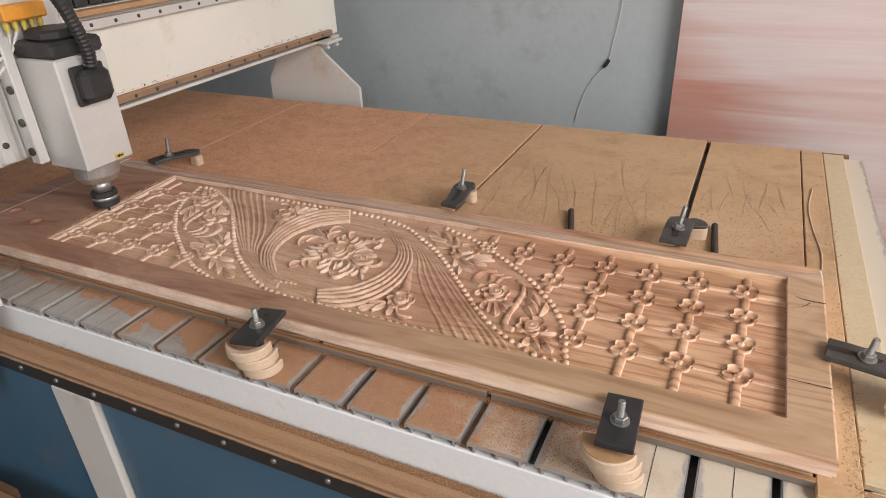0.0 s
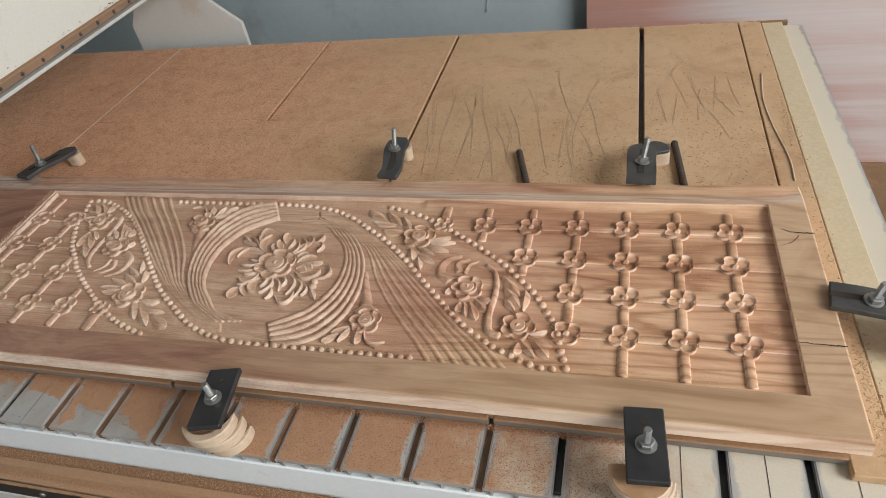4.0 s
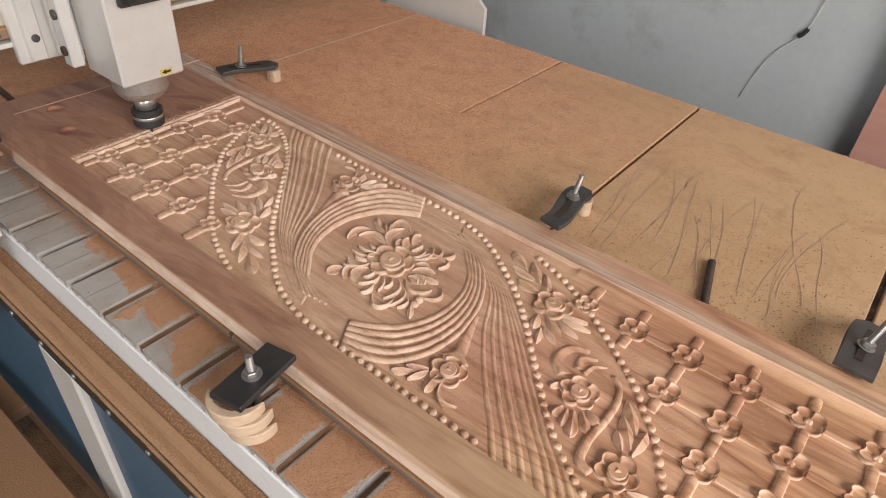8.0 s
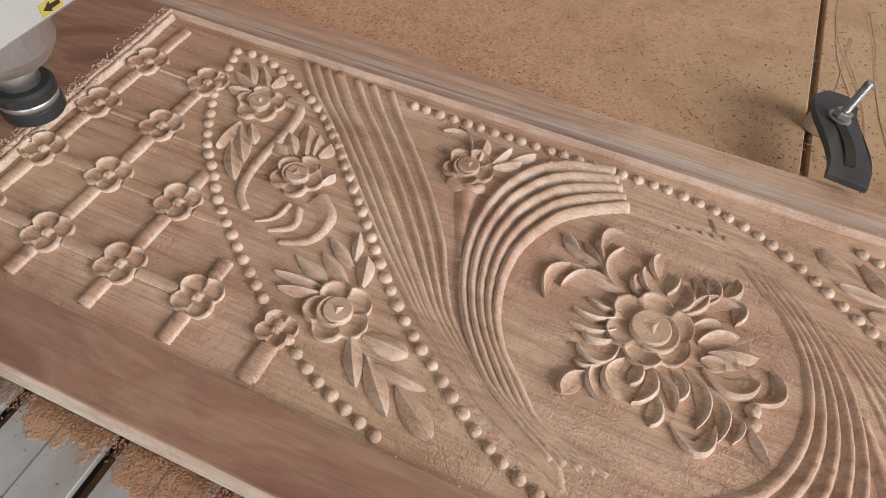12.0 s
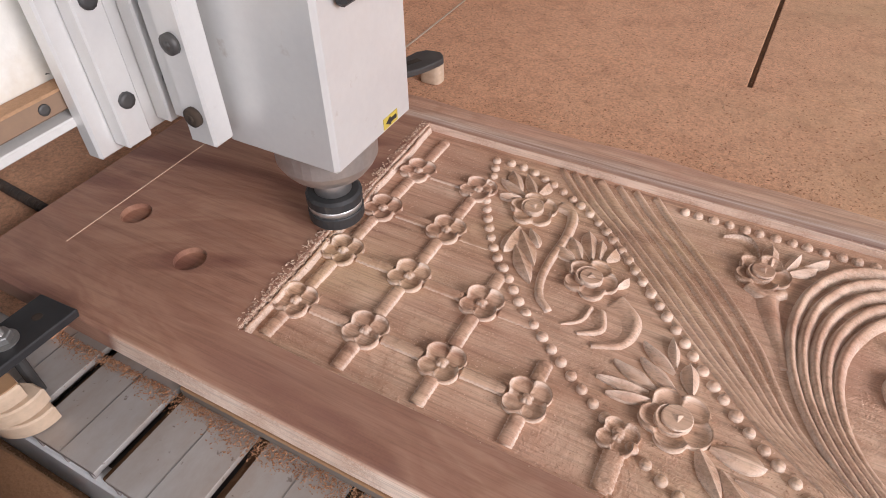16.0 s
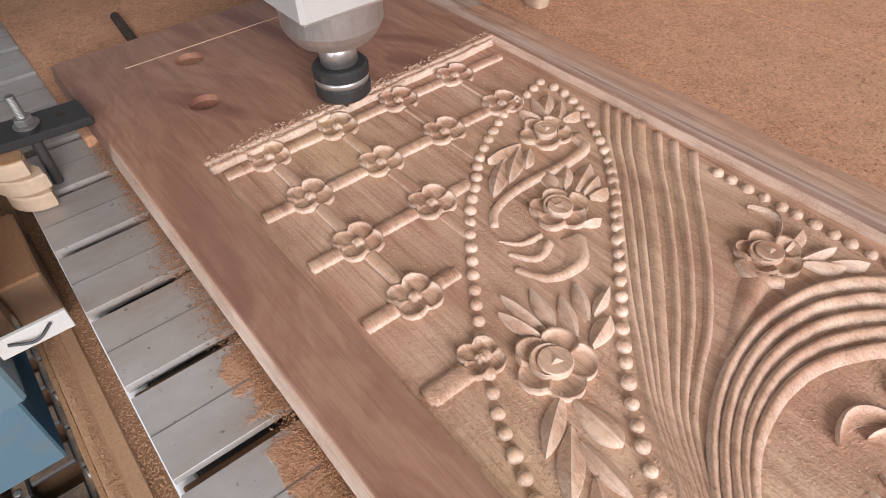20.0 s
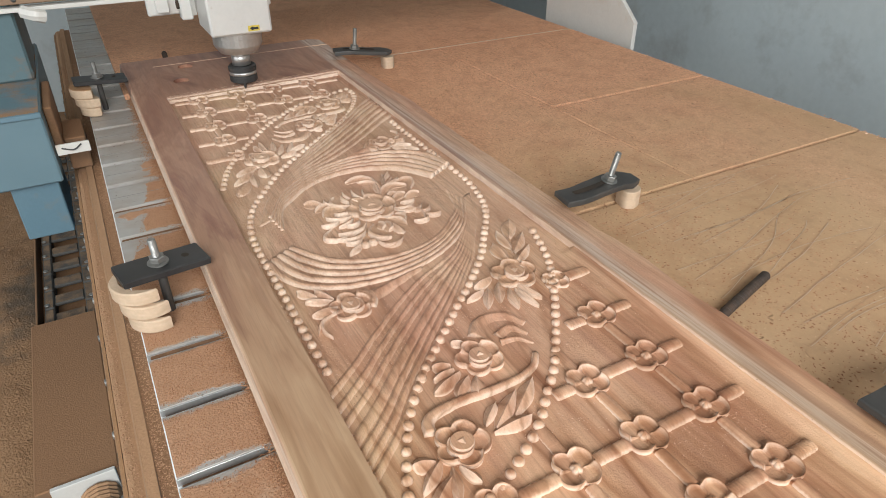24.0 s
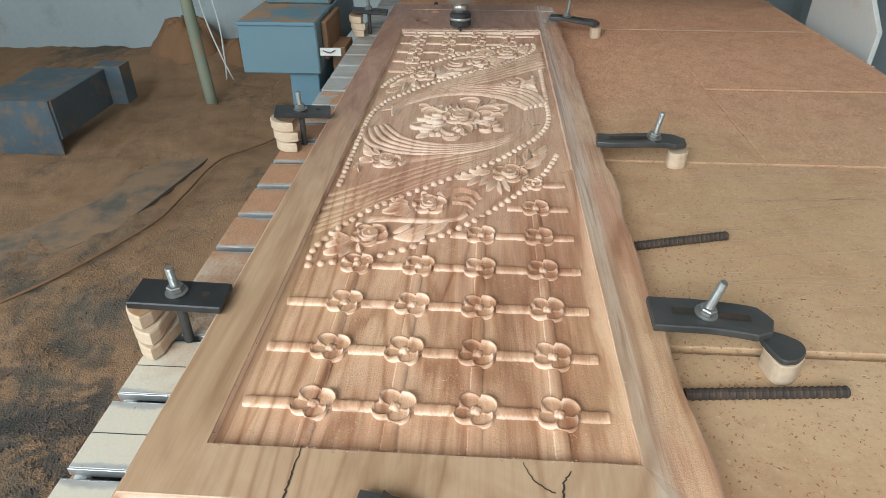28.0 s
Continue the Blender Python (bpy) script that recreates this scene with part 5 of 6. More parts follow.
for half in (0, 1):
    def spot(p):
        return twin(p) if half else p

    def line(pts):
        return [spot(p) for p in pts]

    beads(line(STRING_A))
    beads(line(STRING_B), skip=0.004)
    # three close ridges, a broad one, and two that stand apart over open ground
    for k, t in enumerate((0.0, 0.135, 0.265, 0.41, 0.62, 0.80, 1.0)):
        broad = k == 3
        ridge("band_ridge", line(between(BAND_L, BAND_R, t)), 0.0128 if broad else 0.0094, 0.0044 - 0.0012 * half, (1.0, 0.45), 90, sharp=0.7 if broad else 0.2)
    for k, t in enumerate((0.0, 0.26, 0.52, 0.77, 1.0)):
        ridge("ring_ridge", line(between(RING_O, RING_I, t)), 0.0128, (0.0092 - 0.0003 * k) * (1.0 - 0.38 * half), (1.0, 0.34), 90, sharp=0.5, lean=-0.30)
    ridge("scroll", line(SCROLL), 0.0120, 0.0066, (1.0, 0.55), 44, sharp=2.2, lean=0.15)
    for path, wide, tall in ((CURL_A, 0.009, 0.0052), (CURL_B, 0.015, 0.0060), (CURL_C, 0.022, 0.0066)):
        ridge("scroll_curl", line(path), wide, tall, (0.35, 1.0), 34, sharp=0.2, lean=-0.55)
    for u, v, size in ((-0.387, 0.090, 1.0), (-0.308, 0.026, 1.0), (-0.211, -0.078, 1.12), (-0.181, 0.100, 0.98)):
        set_on("bloom", bloom_mesh, *spot((u, v)), turn=math.pi * half + u * 9, size=size)
    for rows in (LEAVES_TOP, LEAVES_MID, LEAVES_LOW, LEAVES_BUD):
        for u, v, p, q, w, bend in rows:
            leaf(*spot((u, v)), *spot((p, q)), w, bend)
    stem = line([(-0.174, 0.080), (-0.170, 0.062), (-0.160, 0.034), (-0.150, 0.004)])
    ridge("bud_stem", stem, 0.022, 0.0066, (1.0, 0.25), 30, sharp=0.3, lean=0.2)
    ridge("calyx", line([(-0.190, 0.081), (-0.175, 0.074), (-0.161, 0.085)]), 0.0105, 0.0062, (1.0, 1.0), 20, sharp=1.4)
    # half rosette under the lowest leaf
    set_on("rosette", rosette_mesh, *spot((-0.243, -0.109)), turn=math.pi * half, size=0.8)
    bar(*spot((-0.243, -0.122)), *spot((-0.243, -0.152)))

PLUME = [
    (-0.034, 0.033, -0.070, 0.015, 0.012, -0.2), (-0.058, 0.039, -0.078, 0.000, 0.011, -0.3), (-0.047, 0.055, -0.024, 0.073, 0.011, 0.7), (-0.019, 0.028, -0.034, 0.072, 0.012, 0.3),
    (-0.023, 0.028, -0.077, 0.039, 0.007, 0.0), (-0.040, 0.040, -0.065, 0.065, 0.007, 0.0), (-0.043, 0.045, -0.057, 0.070, 0.008, 0.0), (-0.047, 0.046, -0.068, 0.051, 0.007, 0.0),
    (-0.064, 0.050, -0.082, 0.066, 0.009, 0.0), (-0.055, 0.048, -0.079, 0.055, 0.007, 0.0),
]
LOBES_NORTH = [
    (-0.011, 0.032, -0.018, 0.050, 0.010, 0.1), (-0.001, 0.036, -0.014, 0.060, 0.011, 0.1), (-0.002, 0.054, -0.006, 0.077, 0.011, 0.1), (0.006, 0.043, 0.008, 0.063, 0.010, -0.1),
    (0.013, 0.028, 0.020, 0.057, 0.010, -0.2), (0.019, 0.029, 0.022, 0.067, 0.011, -0.3), (0.032, 0.044, 0.032, 0.072, 0.010, -0.3), (0.045, 0.057, 0.053, 0.078, 0.012, -0.2),
    (0.024, 0.029, 0.060, 0.053, 0.013, 0.2), (0.044, 0.053, 0.059, 0.037, 0.010, 0.5), (0.031, 0.024, 0.050, 0.029, 0.009, 0.1), (0.036, 0.010, 0.063, 0.026, 0.010, 0.1),
    (0.040, -0.003, 0.057, -0.005, 0.010, 0.1), (0.044, 0.004, 0.065, 0.000, 0.011, 0.1), (0.051, 0.011, 0.078, 0.014, 0.013, 0.0),
]
LOBES_EAST = [
    (0.043, -0.009, 0.081, -0.003, 0.014, -0.3), (0.079, -0.021, 0.087, 0.009, 0.010, -0.4), (0.032, -0.016, 0.046, -0.057, 0.010, 0.2), (0.047, -0.023, 0.060, -0.061, 0.008, 0.2),
    (0.061, -0.035, 0.070, -0.057, 0.008, 0.3), (0.030, -0.059, 0.057, -0.050, 0.012, -0.6), (0.079, -0.040, 0.094, -0.062, 0.008, 0.0),
]
LOBES_SOUTH = [
    (0.015, -0.026, 0.031, -0.051, 0.008, 0.1), (0.023, -0.021, 0.032, -0.041, 0.009, 0.2), (0.015, -0.044, 0.017, -0.068, 0.011, 0.1), (0.008, -0.024, 0.002, -0.057, 0.010, 0.2),
    (-0.001, -0.023, -0.002, -0.044, 0.010, 0.1), (-0.010, -0.026, -0.005, -0.057, 0.011, -0.3), (-0.024, -0.033, -0.019, -0.064, 0.010, -0.2), (-0.031, -0.048, -0.044, -0.070, 0.013, -0.1),
    (-0.024, -0.035, -0.043, -0.042, 0.009, 0.1), (-0.017, -0.017, -0.045, -0.028, 0.011, 0.4), (-0.020, -0.011, -0.044, -0.017, 0.011, 0.1), (-0.022, -0.004, -0.055, -0.013, 0.009, 0.1),
    (-0.023, 0.007, -0.056, 0.000, 0.009, 0.1), (-0.022, 0.014, -0.048, 0.014, 0.009, 0.1),
]
set_on("flower_heart", heart_mesh, 0.001, 0.005, turn=0.4)
for rows in (PLUME, LOBES_NORTH, LOBES_EAST, LOBES_SOUTH):
    for u, v, p, q, w, bend in rows:
        leaf(u, v, p, q, w * 1.08, bend)
for u, v in ((0.080, -0.027), (0.081, -0.037)):
    set_on("bead", bead_mesh, u, v)

# cutting front: a raw lip with curled chips
lip = [(-0.531 - 0.014 * k / 16, -0.158 + 0.325 * k / 16) for k in range(17)]
ridge("cut_lip", [(u + 0.003 * noise.noise((v * 60, 2, 0)), v) for u, v in lip], 0.0085, 0.0082, (1.0, 1.0), 120, sharp=0.3, lean=-0.4)


def lip_spot(r):
    s = r.random()
    return CU - 0.532 - 0.014 * s + r.gauss(-0.003, 0.0028), CV - 0.158 + 0.325 * s, BT + 0.002 - r.uniform(0.0, 0.008)


part("chip_fringe", crumbs(2000, lip_spot, 0.0012, 11), CHIP, panel, "curled pale chips along the cutting front")


def edge_spot(r):
    s = r.random()
    if s < 0.55:
        return CU + U1 + r.gauss(0.0005, 0.0012), CV + V0 + (V1 - V0) * r.random(), BT - abs(r.gauss(0, 0.0015))
    return CU + U0A + (U1 - U0A) * r.random(), CV + (V0 if s < 0.8 else V1) + r.gauss(0, 0.0009), BT - abs(r.gauss(0, 0.002))


part("edge_fibres", crumbs(1200, edge_spot, 0.0007, 12), CHIP, panel, "torn pale fibres along the sunk edge")
# dowel plugs, joint line and cracks in the rim
part("joint_line", box(-0.6500, -0.165, BT - 0.001, -0.6488, 0.205, BT + 0.0006, 0), CHIP, panel, "pale glue line near the end")


def crack(pts, w):
    p = spline([(a, b, 0) for a, b in pts], 24)
    p = [q + Vector((0.0008 * noise.noise((k * 1.7, pts[0][1] * 50, 1)), 0.0016 * noise.noise((k * 1.3, pts[0][1] * 50, 4)), 0)) for k, q in enumerate(p)]
    v, f = [], []
    for k, c in enumerate(p):
        d = (p[min(k + 1, 23)] - p[max(k - 1, 0)]).normalized()
        s = Vector((-d.y, d.x, 0)) * (w * (0.4 + 0.6 * k / 23) * (1 + 0.4 * noise.noise((k * 0.9, 7, 0))))
        v += [tuple(c + s + Vector((0, 0, BT + 0.0005))), tuple(c - s + Vector((0, 0, BT + 0.0005)))]
    f = [(2 * k, 2 * k + 1, 2 * k + 3, 2 * k + 2) for k in range(23)]
    return part("crack", (v, f), DARK, panel, "dark drying crack")


crack([(0.801, -0.097), (0.825, -0.0985), (0.8515, -0.099)], 0.0009)
crack([(0.812, 0.105), (0.825, 0.098), (0.8515, 0.097)], 0.0012)
crack([(0.806, 0.070), (0.822, 0.078), (0.832, 0.092)], 0.0006)

# ---------- clamps, bolts and packers


def stud(parent, x, y, z_low, z_plate, z_top, tilt=(0.0, 0.0), r=0.0042):
    """A threaded stud with washer and hexagon nut."""
    m = Matrix.Translation((x, y, z_plate)) @ Matrix.Rotation(radians(tilt[0]), 4, "X") @ Matrix.Rotation(radians(tilt[1]), 4, "Y")
    prof = []
    z = z_low - z_plate
    while z < z_top - z_plate - 0.001:
        prof += [(r, z), (r * 0.9, z + 0.0007)]
        z += 0.0014
    prof += [(r * 0.8, z_top - z_plate)]
    part("stud", moved(lathe(prof, 12), m), ZINC, parent, "bright threaded stud")
    part("washer", moved(lathe([(0.0110, 0.0002), (0.0110, 0.0016), (0.0080, 0.0020)], 22), m), ZINC, parent)
    part("nut", moved(lathe([(0.0080, 0.0022), (0.0085, 0.0030), (0.0085, 0.0076), (0.0075, 0.0086)], 6), m), ZINC, parent, "hexagon nut")


def front_clamp(x, y, turn, label, group="clamps holding the panel"):
    """A black plate on a stud, held up at its outer end by curved packers."""
    c = thing("clamp", (x, y, BED), label, "clamp", group)
    m = Matrix.Translation((x, y, 0.8505)) @ Matrix.Rotation(radians(turn), 4, "Z") @ Matrix.Rotation(radians(-4.0), 4, "X")
    part("plate", moved(box(-0.0205, -0.043, -0.004, 0.0205, 0.047, 0.004, 0.0012), m), BLACK, c, "flat black steel plate")
    part("plate_hole", moved(lathe([(0.004, 0.0040), (0.004, 0.0044)], 12, (0, 0.027, 0)), m), DARK, c)
    part("shank", lathe([(0.0048, 0.7795), (0.0048, 0.8462)], 12, (x, y - 0.001, 0)), GREYSTEEL, c, "dark stud shank")
    stud(c, x, y - 0.001, 0.8465, 0.8548, 0.884, (2, 1))
    return c


def packer_stack(x, y, turn, z0, z1, n, radius, label, hollow=0.0):
    """Half-round offcuts stacked in steps, pale cut faces outwards."""
    s = thing("packer", (x, y, z0), label, "wood offcut", "packers under the clamps")
    h = (z1 - z0) / n
    rnd = random.Random(int(x * 1000) + n)
    for k in range(n):
        r = radius * (0.93 + 0.10 * k / max(n - 1, 1))
        a0 = radians(turn + (rnd.uniform(2, 8) if k % 2 else rnd.uniform(-7, -1)))
        arc = [(math.cos(a0 + radians(a)) * r, math.sin(a0 + radians(a)) * r) for a in range(-88, 89, 4)]
        inner = [(math.cos(a0 + radians(a)) * r * q, math.sin(a0 + radians(a)) * r * q) for a, q in ((100, 0.62), (140, 0.10), (-140, 0.10), (-100, 0.62))]
        if hollow:
            inner = [(math.cos(a0 + radians(a)) * r * q + 0.10 * r * math.cos(a0), math.sin(a0 + radians(a)) * r * q + 0.10 * r * math.sin(a0)) for a, q in ((78, 0.86), (50, 0.72), (20, hollow), (-20, hollow), (-50, 0.72), (-78, 0.86))]
        poly = [(x + a - 0.006 * (k - 1), y + b - 0.003 * (k - 1)) for a, b in arc + inner]
        part("layer", prism(poly, z0 + k * h + 0.0003, z0 + (k + 1) * h, 0.0016), CUTWOOD, s, "pale sawn layer")
    top = [(x + a * 0.96 - 0.006 * (n - 2), y + b * 0.96 - 0.003 * (n - 2)) for a, b in arc + inner]
    if not hollow:
        part("top_face", prism(top, z1 + 0.0001, z1 + 0.0012, 0.0003), BROWNWOOD, s, "brown top face")
    return s


front_clamp(0.635, -0.261, 3, "black steel plate clamp with a stud on the panel edge")
packer_stack(0.636, -0.282, -95, 0.7942, 0.8415, 3, 0.0305, "three stacked half-round wood offcuts under a clamp")
front_clamp(0.135, -0.265, 12, "black steel plate clamp beside the dusty bed strips")
packer_stack(0.139, -0.283, -62, 0.7942, 0.8415, 3, 0.031, "three stacked crescent wood offcuts under a clamp", 0.66)
front_clamp(-0.577, -0.269, 3, "black steel plate clamp near the gantry leg")
packer_stack(-0.572, -0.287, -75, 0.7942, 0.8415, 3, 0.031, "stacked wood offcuts under the clamp by the gantry")


def forged_clamp(outline, slot, stud_at, lift, label, tilt, tip, tail):
    """A bent forged strap with a long slot."""
    c = thing("strap_clamp", (*stud_at, BED), label, "clamp", "clamps holding the panel")
    v, f = prism(outline, 0.0015, 0.0095, 0.0014)
    # the strap drops from the panel edge to its packer
    ax, ay = tail[0] - tip[0], tail[1] - tip[1]
    ll = ax * ax + ay * ay

    def fall(x, y):
        s = ((x - tip[0]) * ax + (y - tip[1]) * ay) / ll
        return 0.8415 - 0.010 * min(max(s - 0.35, 0.0), 1.0)

    part("strap", ([(x, y, z + fall(x, y)) for x, y, z in v], f), GREYSTEEL, c, "dark forged strap")
    p = spline([(a, b, 0) for a, b in slot], 12)
    sv, sf = [], []
    for k, q in enumerate(p):
        d = (p[min(k + 1, 11)] - p[max(k - 1, 0)]).normalized()
        n = Vector((-d.y, d.x, 0)) * 0.0045
        for s in (n, -n):
            sv.append((q.x + s.x, q.y + s.y, fall(q.x, q.y) + 0.0104))
    sf = [(2 * k, 2 * k + 1, 2 * k + 3, 2 * k + 2) for k in range(11)]
    part("slot", (sv, sf), DARK, c, "long dark slot")
    z = fall(*stud_at) + 0.0104
    stud(c, *stud_at, z - 0.009, z, z + lift, tilt)
    return c


def rounded(poly, times=3):
    """Cuts the corners of a closed outline until it is smooth."""
    for _ in range(times):
        n = len(poly)
        poly = [q for k in range(n) for q in ((0.8 * poly[k][0] + 0.2 * poly[(k + 1) % n][0], 0.8 * poly[k][1] + 0.2 * poly[(k + 1) % n][1]),
                                              (0.2 * poly[k][0] + 0.8 * poly[(k + 1) % n][0], 0.2 * poly[k][1] + 0.8 * poly[(k + 1) % n][1]))]
    return poly


def ribbon(pts, w, n=18):
    """Outline of a strap of width w along pts, with rounded ends."""
    p = spline([(a, b, 0) for a, b in pts], n)
    left, right_side = [], []
    for k, q in enumerate(p):
        d = (p[min(k + 1, n - 1)] - p[max(k - 1, 0)]).normalized()
        e = min(k, n - 1 - k) / (n - 1)
        g = w[0] + (w[1] - w[0]) * k / (n - 1)
        g *= min(1.0, 0.45 + 5 * (n - 1 - k) / (n - 1))
        s = Vector((-d.y, d.x, 0)) * g / 2
        left.append((q.x + s.x, q.y + s.y))
        right_side.append((q.x - s.x, q.y - s.y))
    return right_side + left[::-1]


MID = [(0.214, 0.202), (0.216, 0.229), (0.208, 0.268), (0.201, 0.302), (0.204, 0.336)]
forged_clamp(ribbon(MID, (0.034, 0.042)), [(0.215, 0.220), (0.213, 0.249), (0.204, 0.284)], (0.204, 0.288), 0.042, "curved dark forged strap clamp on the rear panel edge", (-6, 8), MID[0], MID[-1])
solid("packer", prism(rounded([(0.190, 0.316), (0.216, 0.310), (0.224, 0.322), (0.218, 0.338), (0.203, 0.344), (0.188, 0.334)]), BED + 0.0003, 0.8305, 0.001), CUTWOOD, "pale sawn wood block under a strap clamp", "wood offcut", "packers under the clamps")
BIG = [(0.629, 0.197), (0.630, 0.224), (0.630, 0.262), (0.632, 0.292), (0.638, 0.310)]
forged_clamp(ribbon(BIG, (0.044, 0.046)), [(0.629, 0.217), (0.630, 0.250), (0.632, 0.290)], (0.631, 0.248), 0.042, "broad dark forged clamp with a long slot", (-8, 9), BIG[0], BIG[-1])
hook = thing("hook_plate", (0.655, 0.318, BED), "dark hooked steel plate behind the broad clamp", "clamp")
part("plate", prism(rounded([(0.628, 0.300), (0.645, 0.298), (0.662, 0.302), (0.676, 0.308), (0.674, 0.322), (0.662, 0.334), (0.648, 0.336), (0.636, 0.322)]), 0.8285, 0.8345, 0.001), GREYSTEEL, hook)
solid("packer", prism(rounded([(0.644, 0.300), (0.676, 0.304), (0.677, 0.320), (0.662, 0.335), (0.648, 0.336), (0.642, 0.318)]), BED + 0.0003, 0.8283, 0.001), CUTWOOD, "pale sawn wood block under the hooked plate", "wood offcut", "packers under the clamps")
FAR = [(-0.556, 0.188), (-0.548, 0.222), (-0.534, 0.256), (-0.528, 0.290), (-0.530, 0.306)]
forged_clamp(ribbon(FAR, (0.034, 0.040)), [(-0.552, 0.208), (-0.541, 0.240), (-0.531, 0.270)], (-0.542, 0.230), 0.043, "dusty dark strap clamp at the uncarved end", (-4, 4), FAR[0], FAR[-1])
solid("packer", prism(rounded([(-0.545, 0.288), (-0.516, 0.288), (-0.514, 0.306), (-0.526, 0.316), (-0.542, 0.310)]), BED + 0.0003, 0.8305, 0.001), CUTWOOD, "pale wood block under the far strap clamp", "wood offcut", "packers under the clamps")

# end clamp at the bed's right end
END = [(0.846, -0.024), (0.870, -0.028), (0.905, -0.036), (0.945, -0.045), (0.985, -0.052)]
c = thing("strap_clamp", (0.89, -0.034, BED), "dark slotted clamp at the end of the panel on pale packers", "clamp", "clamps holding the panel")
part("strap", prism(ribbon(END, (0.042, 0.044)), 0.8412, 0.8495, 0.0012), GREYSTEEL, c, "dark slotted steel strap")
es = spline([(a, b, 0) for a, b in END[:3]], 8)
part("slot", ([(q.x + dx, q.y + dy, 0.8499) for q in es for dx, dy in ((0.003, 0.004), (-0.003, -0.004))], [(2 * k, 2 * k + 1, 2 * k + 3, 2 * k + 2) for k in range(7)]), DARK, c, "long dark slot")
stud(c, 0.889, -0.034, 0.842, 0.8499, 0.882, (5, 6))
packer_stack(0.930, -0.055, -40, 0.7942, 0.8405, 2, 0.036, "two pale curved wood offcuts under the end clamp")

# reinforcing bars pushed under the panel as stops
def rebar(a, b, label, r=0.0058):
    bm_r = thing("rebar", ((a[0] + b[0]) / 2, (a[1] + b[1]) / 2, BED), label, "steel bar", "loose bars on the bed")
    d = Vector((b[0] - a[0], b[1] - a[1], 0))
    n = int(d.length / 0.0009)
    part("bar", tube([(a[0], a[1], BED + r), ((a[0] + b[0]) / 2, (a[1] + b[1]) / 2, BED + r), (b[0], b[1], BED + r)], r, 12, n, lambda k: 0.90 + 0.14 * max(0.0, math.sin(k * 0.95)) ** 2), REBAR, bm_r)


rebar((0.4520, 0.2190), (0.420, 0.339), "short ribbed dark steel bar lying beside the panel")
rebar((0.6985, 0.2195), (0.686, 0.366), "short ribbed steel bar beside the broad clamp")
rebar((-0.7165, -0.128), (-0.858, -0.118), "dusty steel bar at the uncarved panel end")

# scribe marks and a loose curled strand on the tan sheets
solid("wood_strand", tube([(0.855, 0.62, BED + 0.001), (0.846, 0.52, BED + 0.0012), (0.850, 0.43, BED + 0.001), (0.861, 0.33, BED + 0.0012), (0.860, 0.265, BED + 0.001)], 0.0014, 6, 40), CUTWOOD, "thin pale curled wood strand on the chipboard", "wood strand", smooth=True)
rnd = random.Random(21)


def scored(lines, width, z):
    """Thin scored lines, each a start, a heading, a bend and a length."""
    v, f = [], []
    for x, y, a, bend, ln in lines:
        n = max(6, int(ln / 0.006))
        for k in range(n):
            a += bend * ln / n + 0.07 * noise.noise((x * 40, y * 40, 2.0))
            x, y = x + math.cos(a) * ln / n, y + math.sin(a) * ln / n
            w = width * (0.6 + 0.6 * abs(noise.noise((x * 90, y * 90, 6.0))))
            v += [(x - w * math.sin(a), y + w * math.cos(a), z), (x + w * math.sin(a), y - w * math.cos(a), z)]
            if k:
                m = len(v)
                f.append((m - 4, m - 3, m - 1, m - 2))
    return v, f


LONG = [(0.225 + 0.019 * k + rnd.uniform(-0.012, 0.012), rnd.uniform(0.24, 0.34), radians(97) + rnd.uniform(-0.12, 0.12), rnd.uniform(-1.2, 1.2), rnd.uniform(0.16, 0.38)) for k in range(19)]
LONG += [(0.655 + 0.017 * k + rnd.uniform(-0.01, 0.01), rnd.uniform(0.38, 0.5), radians(93) + rnd.uniform(-0.2, 0.2), rnd.uniform(-1.5, 1.5), rnd.uniform(0.10, 0.22)) for k in range(10)]
solid("scored_lines", scored(LONG, 0.0006, BED + 0.0005), SCRATCH, "long wavy lines scored into the tan fibreboard", "scratches", kind="stuff")
solid("scored_burrs", scored([(x + 0.0016, y, a, b, ln) for x, y, a, b, ln in LONG], 0.0005, BED + 0.0007), CUTWOOD, "pale burrs beside the scored lines", "scratches", kind="stuff")
NICKS = [(rnd.uniform(-0.55, 0.82), rnd.uniform(0.26, 0.82), rnd.uniform(0, 6.28), rnd.uniform(-40, 40), rnd.uniform(0.004, 0.014)) for _ in range(190)]
solid("nicks", scored(NICKS, 0.0009, BED + 0.0005), SCRATCH, "small nicks and pits in the fibreboard", "scratches", kind="stuff")

# ---------- loose sawdust


def on_bed(r):
    x = r.uniform(-1.2, 0.85)
    y = 0.215 + abs(r.gauss(0, 0.22)) if r.random() < 0.8 else r.uniform(0.22, 0.86)
    if y > 0.86 or r.random() < 0.45 * (x + 1.2) / 2.05:
        return None
    return x, y, BED


def on_strips(r):
    x = r.uniform(-0.30, 0.62)
    y = -0.213 - 0.085 * r.random()
    if y + 0.297 + 0.21 * x < 0.010:
        return None
    if ((x - 0.802) / PITCH) % 1.0 < 0.09 or ((x - 0.802) / PITCH) % 1.0 > 0.91:
        return None
    return x, y, 0.7932


def on_carving(r):
    u, v = r.uniform(-0.52, 0.70), r.uniform(-0.155, 0.165)
    thick = noise.noise((u * 14, v * 14, 2.0)) + 0.5 * noise.noise((u * 50, v * 50, 5.0)) + (0.25 if u < 0.28 else -0.45)
    if thick < r.uniform(-0.3, 0.5):
        return None
    return CU + u, CV + v, ZF + 0.0004


